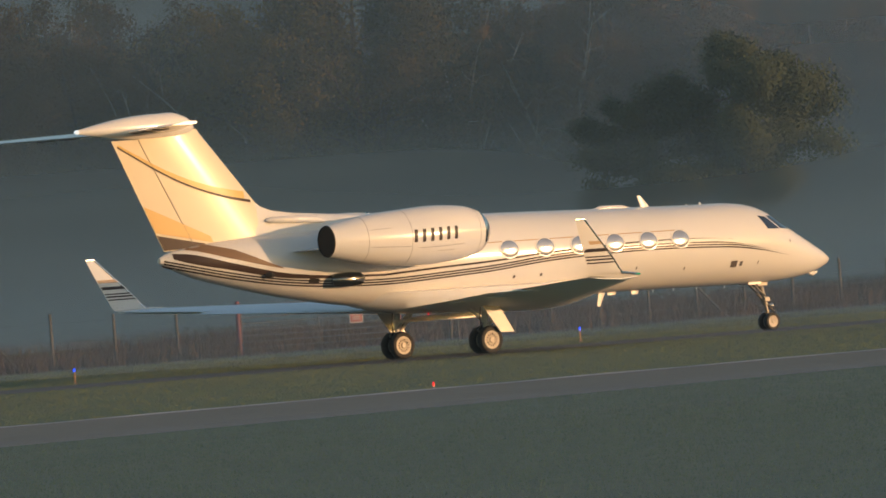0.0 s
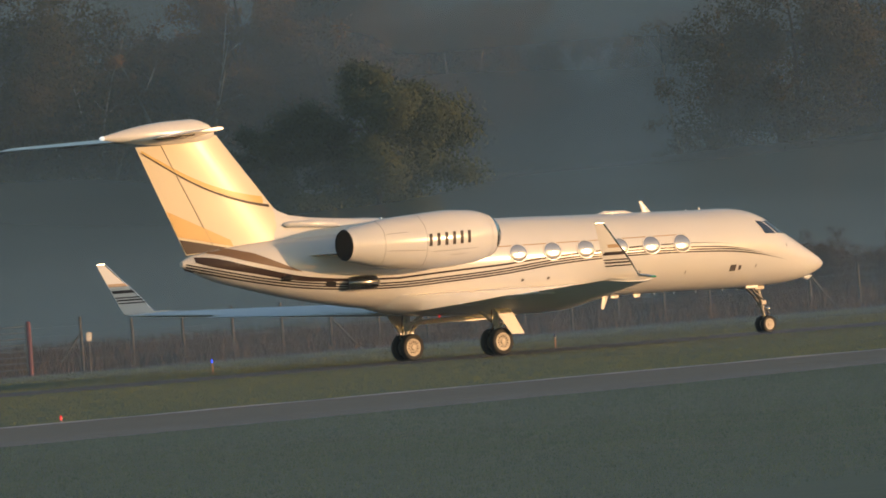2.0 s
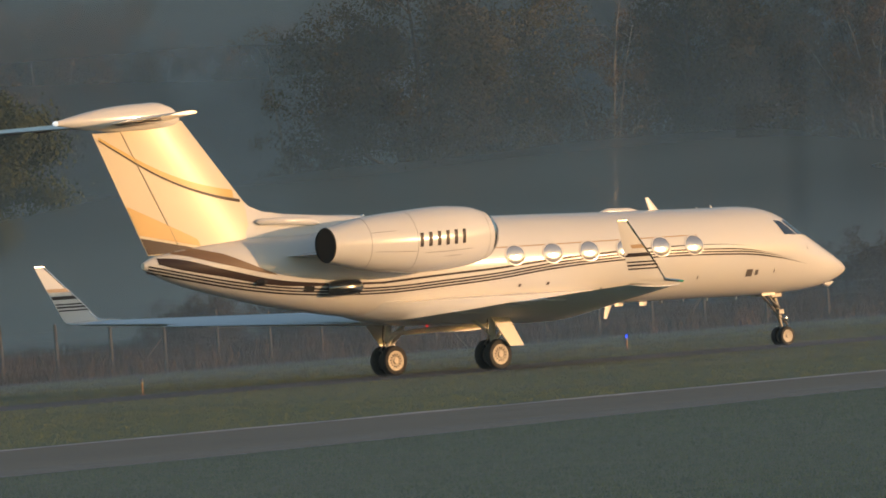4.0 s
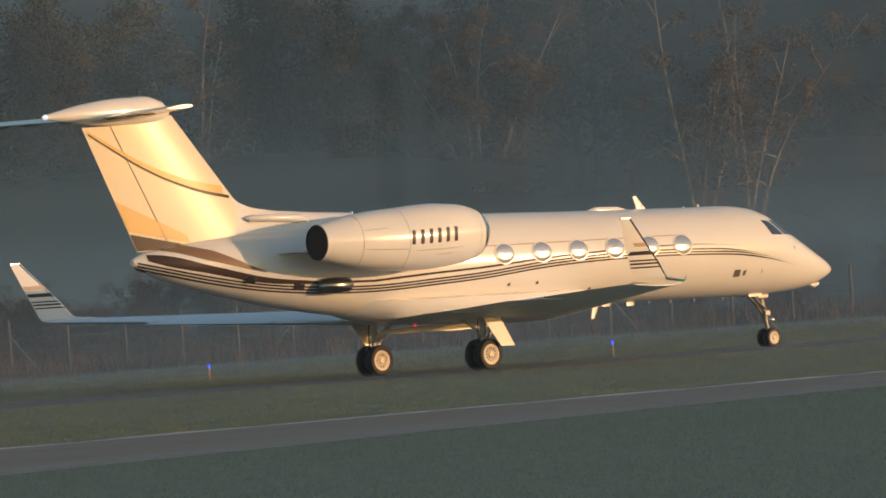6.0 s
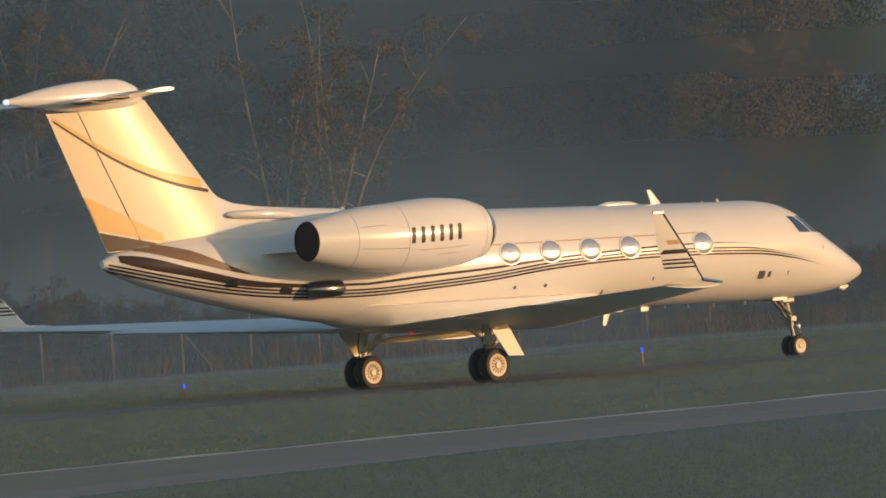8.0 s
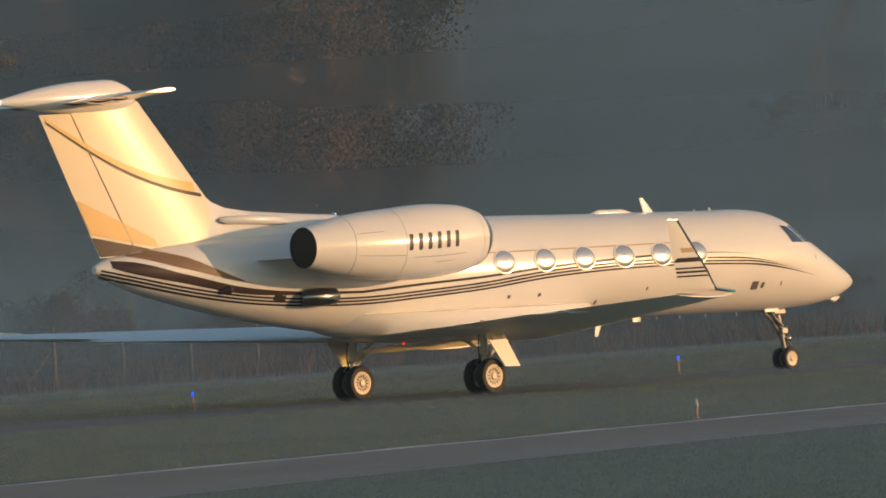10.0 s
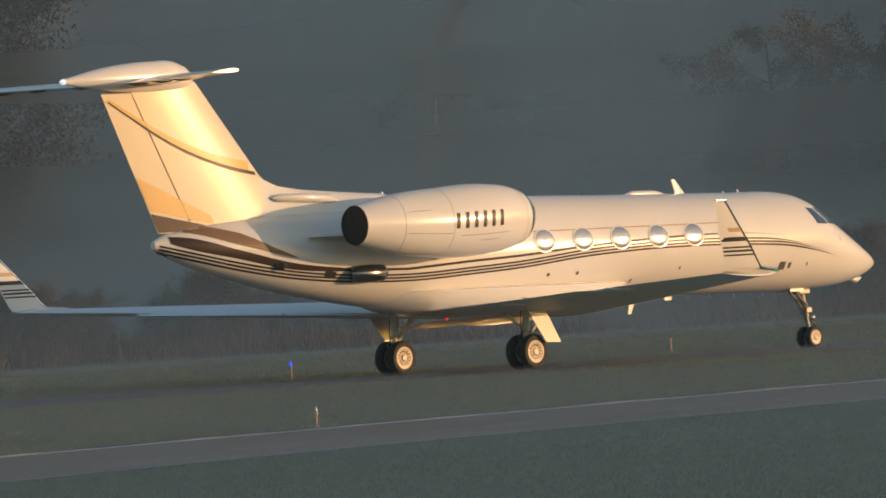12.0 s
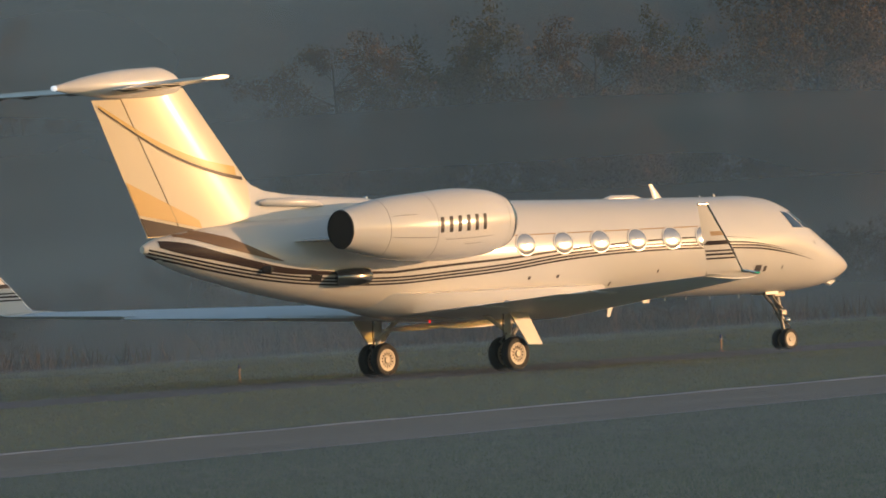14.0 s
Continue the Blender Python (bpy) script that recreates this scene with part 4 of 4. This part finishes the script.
# wings with winglets
SPAN = 1.02
for _s in (-1, 1):
    _r = []
    for _k in (0.0, 0.12, 0.3, 0.5, 0.7, 0.85, 0.95, 1.0):
        _y = 0.7 + (12.0 - 0.7) * _k
        _le2 = 5.0 - 6.62 * _k
        _te2 = -1.75 - 1.75 * _k
        _z2 = 1.60 + 0.48 * _k
        _r.append(wing_ring(_le2, _te2, _s * _y, _z2 - 0.02 * (1 - _k), _z2 - 0.04 * (1 - _k), 0.076 + 0.010 * _k, camber=-0.4))
    wing = part("wing", lofted("wing", _r, GREY, True, True, 30), GREY, jet, "pale swept wing with bright front edge")
    wing.scale = (1.0, SPAN, 1.0)
    _le = [[(5.02 - 6.64 * k, _s * (0.7 + 11.3 * k), 1.58 + 0.50 * k), (4.86 - 6.58 * k, _s * (0.7 + 11.3 * k), 1.64 + 0.48 * k), (4.86 - 6.58 * k, _s * (0.7 + 11.3 * k), 1.47 + 0.565 * k)] for k in np.linspace(0.06, 1, 9)]
    part("leading_edge", lofted("leading_edge", _le, METAL, False), METAL, wing, "polished metal front edge")
    # winglet: rises and leans back
    _w = []
    for _k, _zz, _yy in ((0, 2.08, 12.0), (0.06, 2.12, 12.12), (0.14, 2.25, 12.19), (0.3, 2.52, 12.25), (0.6, 3.04, 12.38), (0.9, 3.58, 12.51), (1.0, 3.76, 12.55)):
        _lex = curve_through([0, 0.06, 0.14, 0.3, 1.0], [-1.62, -2.2, -2.42, -2.66, -3.86])(_k)
        _tex = -3.50 - 0.70 * _k
        us = [(1 - math.cos(math.pi * q / 8)) / 2 for q in range(9)]
        _c = _lex - _tex
        _one = [(_lex + (_tex - _lex) * u, airfoil(u) * 0.09 * _c, 0) for u in us]
        _tilt = 0.0 if _k > 0.1 else 1.0 - _k / 0.1
        _w.append([(x, _s * (_yy + t * (1 - _tilt)), _zz + t * _tilt) for x, t, _ in _one] + [(x, _s * (_yy - (t + 1e-4) * (1 - _tilt)), _zz - (t + 1e-4) * _tilt) for x, t, _ in _one[::-1][1:-1]])
    wl = part("winglet", lofted("winglet", _w, WHITE, True, True, 30), WHITE, jet, "white winglet with dark bands")
    wl.scale = (1.0, SPAN, 1.0)
    for _z0, _z1, _m in ((2.46, 2.50, STRIPE), (2.55, 2.60, STRIPE), (2.64, 2.68, STRIPE), (2.80, 2.90, STRIPE), (3.02, 3.12, TAN)):
        for _o in (-1, 1):
            _v = []
            for _z in (_z0, _z1):
                _k = (_z - 2.08) / 1.68
                _lex = curve_through([0, 0.06, 0.14, 0.3, 1.0], [-1.62, -2.2, -2.42, -2.66, -3.86])(_k)
                _tex = -3.50 - 0.70 * _k
                _yy = 12.25 + (_z - 2.52) * 0.242
                for u in np.linspace(0.03, 1.0, 9):
                    _v.append((_lex + (_tex - _lex) * u, _s * (_yy + _o * (airfoil(u) * 0.09 * (_lex - _tex) + 0.005)), _z))
            part("band", outward(mesh_of("band", _v, [(q, q + 1, q + 10, q + 9) for q in range(8)], _m)), _m, wl)
    _le = []
    for _k in np.linspace(0.0, 1.0, 12):
        _lx = curve_through([0, 0.06, 0.14, 0.3, 1.0], [-1.62, -2.2, -2.42, -2.66, -3.86])(_k)
        _yy = curve_through([0, 0.06, 0.14, 0.3, 0.6, 1.0], [12.0, 12.12, 12.19, 12.25, 12.38, 12.55])(_k)
        _zz = curve_through([0, 0.06, 0.14, 0.3, 0.6, 1.0], [2.08, 2.12, 2.25, 2.52, 3.04, 3.76])(_k)
        _le.append((_lx - 0.02, _s * _yy, _zz))
    part("leading_edge", lofted("leading_edge", tube(_le, [0.035] * 12, 8), METAL), METAL, wl, "polished metal front edge")
    part("tip_cap", box(0.36, 0.05, 0.05, (-4.02, _s * 12.55, 3.77), 0.015), METAL, wl)
    part("wingtip_lamp", lofted("wingtip_lamp", tube([(-1.56, _s * 12.0, 2.08), (-1.64, _s * 12.05, 2.08), (-1.8, _s * 12.07, 2.09)], [0.01, 0.032, 0.012], 8), GREENLAMP if _s < 0 else REDLAMP), GREENLAMP, wl)
    for _y, _L in ((3.6, 1.5), (5.9, 1.2), (8.0, 1.0)):
        _k = (_y - 0.7) / 11.3
        _x2, _z2 = -1.75 - 1.8 * _k, 1.58 + 0.50 * _k
        part("flap_fairing", lofted("flap_fairing", tube([(_x2 + _L, _s * _y, _z2 - 0.02), (_x2 + _L * 0.6, _s * _y, _z2 - 0.08), (_x2 + 0.1, _s * _y, _z2 - 0.07), (_x2 - 0.25, _s * _y, _z2 - 0.01)], [0.015, 0.05, 0.045, 0.01], 10), GREY), GREY, wing)
    _f = [wing_ring(-0.55 - 1.75 * k, -1.95 - 1.75 * k, _s * (1.35 + 6.2 * k), 1.585 + 0.29 * k, 1.555 + 0.29 * k, 0.05) for k in (0, 0.5, 1)]
    part("flap", lofted("flap", _f, GREY, True, True, 30), GREY, wing)

# engines
for _s in (-1, 1):
    _cy = _s * 2.25
    NT = curve_through([-5.55, -4.3, -3.0, -1.2, -0.35, 0.0, 0.12], [4.20, 4.42, 4.52, 4.57, 4.46, 4.32, 4.22])
    NB = curve_through([-5.55, -4.3, -3.0, -1.2, -0.35, 0.0, 0.12], [3.24, 2.98, 2.85, 2.87, 3.00, 3.13, 3.24])
    NW = curve_through([-5.55, -4.3, -3.0, -1.2, -0.35, 0.0, 0.12], [0.46, 0.66, 0.78, 0.80, 0.70, 0.59, 0.50])

    def nac(x, a, lift=0.0, cy=_cy):
        t, b = NT(x), NB(x)
        return (x, cy + (NW(x) + lift) * math.cos(a), (t + b) / 2 + ((t - b) / 2 + lift) * math.sin(a))
    _ang = [2 * math.pi * k / 40 for k in range(40)]
    _r = [[nac(x, a) for a in _ang] for x in np.linspace(-5.55, -0.12, 26)]
    nacelle = part("engine_nacelle", lofted("engine_nacelle", _r, WHITE, True, False), WHITE, jet, "white engine nacelle")
    _r = [[nac(x, a, 0.004) for a in _ang] for x in (-0.14, -0.05, 0.05, 0.12)] + [[nac(0.12, a, l) for a in _ang] for l in (-0.03, -0.07)] + [[nac(-0.05, a, -0.13) for a in _ang]]
    part("inlet_lip", lofted("inlet_lip", _r, METAL, True, False), METAL, nacelle, "polished metal inlet lip")
    _r = [[nac(-0.05, a, -0.13) for a in _ang], [nac(-0.6, a, -0.22) for a in _ang], [nac(-0.62, a, -0.5) for a in _ang]]
    part("inlet_duct", lofted("inlet_duct", _r, DARKIN, True, True), DARKIN, nacelle, "dark inlet duct")
    _r = [[nac(-5.55, a, 0.0) for a in _ang], [nac(-5.58, a, -0.02) for a in _ang], [nac(-5.5, a, -0.05) for a in _ang], [nac(-4.4, a, -0.16) for a in _ang], [nac(-4.35, a, -0.55) for a in _ang]]
    part("exhaust_duct", lofted("exhaust_duct", _r, DARKIN, True, True, 30), DARKIN, nacelle, "dark exhaust opening")
    for _x in (-2.95, -4.45, -0.35):
        _v = [nac(_x + o, a, 0.003) for a in _ang for o in (-0.006, 0.006)]
        part("panel_seam", outward(mesh_of("panel_seam", _v, [(2 * i, 2 * i + 1, (2 * i + 3) % 80, (2 * i + 2) % 80) for i in range(40)], SEAM)), SEAM, nacelle)
    _oa = math.pi if _s < 0 else 0.0
    for _x0, _x1, _a0 in ((-4.35, -3.6, 0.38), (-4.35, -3.0, -0.35), (-2.7, -1.0, -0.42), (-2.0, -1.4, -0.6)):
        _v = [nac(x, _oa - _s * 0 + (_a0 + o) * (-1 if _s < 0 else 1), 0.003) for x in np.linspace(_x0, _x1, 6) for o in (-0.007, 0.007)]
        part("panel_seam", outward(mesh_of("panel_seam", _v, [(2 * i, 2 * i + 1, 2 * i + 3, 2 * i + 2) for i in range(5)], SEAM)), SEAM, nacelle)
    for _k in range(6):   # the registration as plain bars
        _x0 = -2.90 + 0.295 * _k
        _v, _n = [], 5
        for i in range(_n):
            for x in (_x0 + 0.03 * i / 4, _x0 + 0.12 + 0.03 * i / 4):
                _v.append(nac(x, _oa + (-0.21 + 0.45 * i / 4) * (-1 if _s < 0 else 1), 0.004))
        part("registration_bar", outward(mesh_of("registration_bar", _v, [(2 * i, 2 * i + 1, 2 * i + 3, 2 * i + 2) for i in range(_n - 1)], STRIPE)), STRIPE, nacelle, "dark lettering bar")
    _r = [wing_ring(-0.9 - 0.5 * k, -6.0 + 0.6 * k, _s * (0.7 + 1.1 * k), 3.52, 3.50, 0.06) for k in (0, 1)]
    part("pylon", lofted("pylon", _r, WHITE, True, True, 30), WHITE, jet, "white engine pylon")

# scoops, aerials and lamps
for _s in (-1, 1):
    _p = [skin(x, 2.56, _s, l) for x, l in ((-4.62, 0.08), (-4.54, 0.11), (-4.1, 0.13), (-3.68, 0.11), (-3.58, 0.08))]
    part("cooling_scoop", lofted("cooling_scoop", tube(_p, [0.14, 0.20, 0.22, 0.20, 0.12], 16), DARKMETAL), DARKMETAL, jet, "polished oval cooling scoop, dark ground reflection put into its colour")
    part("vent", lofted("vent", tube([skin(-6.85, 2.86, _s, -0.02), skin(-6.7, 2.86, _s, 0.05), skin(-6.55, 2.85, _s, -0.02)], [0.09, 0.10, 0.06], 10), DARKIN), DARKIN, jet, "small dark tail vent")
    skin_patch("vent_grille", [(-5.35, 2.55), (-5.0, 2.52), (-5.0, 2.64), (-5.35, 2.68)], DARKIN, _s, 0.008, "dark louvred vent", 2)


def blade(x, z, h, c0, c1, rake, name="aerial", down=False, y=0.0, m=WHITE):
    d = -1 if down else 1
    rings = []
    for k in (0, 0.5, 0.9, 1.0):
        c = c0 + (c1 - c0) * k
        xx = x - rake * k
        rings.append([(xx + c / 2, y, z + d * h * k), (xx, y + 0.02, z + d * h * k), (xx - c / 2, y, z + d * h * k), (xx, y - 0.02, z + d * h * k)])
    part(name, lofted(name, rings, m, True), m, jet, "white blade aerial")


blade(8.15, 4.08, 0.40, 0.36, 0.14, 0.25)
blade(10.3, 4.05, 0.10, 0.10, 0.06, 0.04)
blade(9.75, 4.05, 0.07, 0.08, 0.05, 0.02)
blade(6.22, 1.58, 0.42, 0.26, 0.12, 0.16, down=True)
blade(7.5, 1.58, 0.13, 0.30, 0.26, 0.02, down=True)
blade(6.6, 1.58, 0.10, 0.34, 0.30, 0.02, down=True)
for _x in (8.2, 9.0, 9.9, 11.0, 11.9):
    blade(_x, BOT(_x) + 0.02, 0.10, 0.05, 0.03, 0.01, "drain_mast", True)
part("beacon", lofted("beacon", tube([(-0.4, 0, 1.40), (-0.4, 0, 1.33), (-0.4, 0, 1.30), (-0.4, 0, 1.29)], [0.03, 0.028, 0.02, 0.006], 10), REDLAMP), REDLAMP, jet, "red belly beacon")
part("top_fairing", lofted("top_fairing", tube([(6.0, 0, TOP(6.0) - 0.06), (6.4, 0, TOP(6.4) + 0.0), (7.2, 0, TOP(7.2) + 0.0), (7.7, 0, TOP(7.7) - 0.06)], [0.03, 0.09, 0.09, 0.03], 12), WHITE), WHITE, jet)
part("top_lamp", lofted("top_lamp", tube([(-2.4, 0, 4.46), (-2.4, 0, 4.52), (-2.4, 0, 4.55)], [0.06, 0.05, 0.01], 10), METAL), METAL, jet)
part("nose_probe", lofted("nose_probe", tube([(14.35, -0.0, 1.70), (14.5, 0, 1.66), (14.7, 0, 1.72)], [0.05, 0.075, 0.03], 10), WHITE), WHITE, jet)

# landing gear
WHEELS = []


def wheel(name, x, y, r, w, parent, face=-1):
    hub = part(name, wheel_rim(r, w), STEEL, parent, "light metal wheel with drilled holes")
    hub.matrix_basis = pose(x, y, r)
    prof = [(r * 0.60, -w * 0.40), (r * 0.72, -w * 0.50), (r * 0.90, -w * 0.47), (r * 0.98, -w * 0.30), (r, 0), (r * 0.98, w * 0.30), (r * 0.90, w * 0.47), (r * 0.72, w * 0.50), (r * 0.60, w * 0.40)]
    rings = [[(p * math.cos(a), o, p * math.sin(a)) for a in [2 * math.pi * k / 40 for k in range(40)]] for p, o in prof]
    part("tyre", lofted("tyre", rings, RUBBER, True, False), RUBBER, hub, "black rubber tyre")
    n = 14
    for k in range(n):
        a = 2 * math.pi * k / n
        for sd in (-1, 1):
            rr = r * 0.40
            # solid dark plug on the rim; the hole's inner shade is its colour
            hole = [[(rr * math.cos(a) + e * (math.cos(a) * 2.0 * math.cos(b) - math.sin(a) * math.sin(b)), sd * d, rr * math.sin(a) + e * (math.sin(a) * 2.0 * math.cos(b) + math.cos(a) * math.sin(b))) for b in [2 * math.pi * q / 8 for q in range(8)]] for e, d in ((r * 0.042, w * 0.372), (r * 0.042, w * 0.383))]
            if r > 0.35:
                part("hole", lofted("hole", hole, DARKIN, False), DARKIN, hub)
    WHEELS.append((hub, x, y, r))


def wheel_rim(r, w):
    prof = [(0.01, -w * 0.46), (r * 0.16, -w * 0.46), (r * 0.20, -w * 0.36), (r * 0.27, -w * 0.34), (r * 0.30, -w * 0.37), (r * 0.50, -w * 0.38), (r * 0.54, -w * 0.43), (r * 0.64, -w * 0.44), (r * 0.64, w * 0.44), (r * 0.54, w * 0.43), (r * 0.50, w * 0.38), (r * 0.30, w * 0.37), (r * 0.27, w * 0.34), (r * 0.20, w * 0.36), (r * 0.16, w * 0.46), (0.01, w * 0.46)]
    rings = [[(p * math.cos(a), o, p * math.sin(a)) for a in [2 * math.pi * k / 36 for k in range(36)]] for p, o in prof]
    return lofted("rim", rings, STEEL, True, True, 30)


for _s in (-1, 1):
    _y = _s * 2.28
    gear = part("main_gear", lofted("main_gear", tube([(0, _y, 0.43), (0, _y, 0.75), (0.02, _y, 0.95), (0.02, _y, 0.96), (0.1, _y, 1.75)], [0.06, 0.065, 0.065, 0.095, 0.10], 14), GEARWHITE), GEARWHITE, jet, "main landing gear leg")
    part("axle", lofted("axle", cyl((0, _y - 0.3, 0.43), (0, _y + 0.3, 0.43), 0.06, 0.06), STEEL), STEEL, gear)
    part("side_brace", lofted("side_brace", tube([(0.02, _y, 0.95), (0.02, _y - _s * 0.55, 1.30), (0.0, _y - _s * 1.05, 1.55)], [0.05, 0.055, 0.05], 8), GEARWHITE), GEARWHITE, gear)
    part("drag_brace", lofted("drag_brace", tube([(0.0, _y, 0.72), (0.5, _y, 1.2), (0.75, _y, 1.62)], [0.045, 0.05, 0.05], 8), GEARWHITE), GEARWHITE, gear)
    part("torque_link", lofted("torque_link", tube([(0.05, _y, 0.52), (-0.28, _y, 0.75), (0.0, _y, 1.0)], [0.04, 0.035, 0.04], 6), STEEL), STEEL, gear)
    part("brake_hose", lofted("brake_hose", tube([(-0.1, _y, 1.5), (-0.16, _y, 1.1), (-0.13, _y, 0.8), (-0.05, _y, 0.5)], [0.015] * 4, 6), RUBBER), RUBBER, gear)
    # leg door, hung outboard of the leg
    _o = _s * 2.72
    _d = [[(-0.5, _o, 1.62), (0.14, _o, 1.62), (0.76, _o - _s * 0.02, 0.62), (0.26, _o - _s * 0.02, 0.64)], [(-0.5, _o + _s * 0.035, 1.62), (0.14, _o + _s * 0.035, 1.62), (0.76, _o + _s * 0.015, 0.62), (0.26, _o + _s * 0.015, 0.64)]]
    part("leg_door", lofted("leg_door", _d, WHITE, False), WHITE, gear, "white gear leg door hanging open")
    _i = _s * 1.02
    _d = [[(-1.1, _i, 1.20), (0.3, _i, 1.30), (1.9, _i, 1.28), (1.5, _i, 1.18), (0.3, _i, 1.13), (-0.7, _i, 1.14)]]
    _d.append([(x, y + _s * 0.03, z) for x, y, z in _d[0]])
    part("well_door", lofted("well_door", _d, WHITE, False), WHITE, jet, "white wheel well door")
    for _w in (-0.22, 0.22):
        wheel("main_wheel", 0, _y + _w, 0.43, 0.24, jet)

nose = part("nose_gear", lofted("nose_gear", tube([(12.65, 0, 0.28), (12.62, 0, 0.55), (12.56, 0, 0.8), (12.56, 0, 0.81), (12.36, 0, 1.6)], [0.055, 0.055, 0.055, 0.085, 0.095], 12), STEEL), STEEL, jet, "steel nose gear leg")
part("axle", lofted("axle", cyl((12.65, -0.22, 0.28), (12.65, 0.22, 0.28), 0.04, 0.04), STEEL), STEEL, nose)
part("drag_brace", lofted("drag_brace", tube([(12.56, 0, 0.85), (12.3, 0.0, 1.15), (11.95, 0, 1.5)], [0.04, 0.04, 0.04], 8), STEEL), STEEL, nose)
part("drag_brace", lofted("drag_brace", tube([(12.52, -0.1, 1.1), (12.2, -0.16, 1.3), (12.0, -0.2, 1.5)], [0.03, 0.03, 0.03], 8), STEEL), STEEL, nose)
part("steering_collar", box(0.22, 0.26, 0.16, (12.56, 0, 0.98), 0.03), STEEL, nose)
part("upper_bracket", box(0.42, 0.34, 0.14, (12.38, 0, 1.46), 0.03), STEEL, nose)
part("torque_link", lofted("torque_link", tube([(12.66, 0, 0.4), (12.86, 0, 0.6), (12.62, 0, 0.85)], [0.03, 0.03, 0.03], 6), STEEL), STEEL, nose)
part("taxi_lamp", lofted("taxi_lamp", tube([(12.70, 0, 0.78), (12.78, 0, 0.78), (12.82, 0, 0.78)], [0.05, 0.085, 0.08], 12), METAL), METAL, nose, "round taxi lamp")
for _s in (-1, 1):
    part("nose_door", box(0.5, 0.02, 0.09, (12.0, _s * 0.24, 1.51), 0.008), WHITE, jet)
    wheel("nose_wheel", 12.65, _s * 0.15, 0.28, 0.17, jet)


# small yaw of the jet against its track
YAW_T, YAW_BY = (0, 2, 3.2, 5.3, 8, 10.5, 11.75, 13, 14), (-0.5, -0.5, -0.2, -0.2, -0.3, -0.2, 0.0, -0.25, -0.5)


def motions():
    """The jet rolls along the taxiway and its wheels turn."""
    rows = []
    for k in range(0, 141, 5):
        t = k / 10
        x, y = along(SPEED * t)
        yaw = math.degrees(heading(t)) + float(np.interp(t, YAW_T, YAW_BY))
        rows.append((t, pose(x, y, 0.02, -0.2, 0, yaw)))
    walk(jet, rows)
    for hub, x, y, r in WHEELS:
        step = 2 if r > 0.35 else 1
        turns = [(f / FPS, pose(x, y, r, 0, math.degrees(SPEED * f / FPS / r), 0)) for f in range(0, 421, step)]
        walk(hub, turns)


motions()
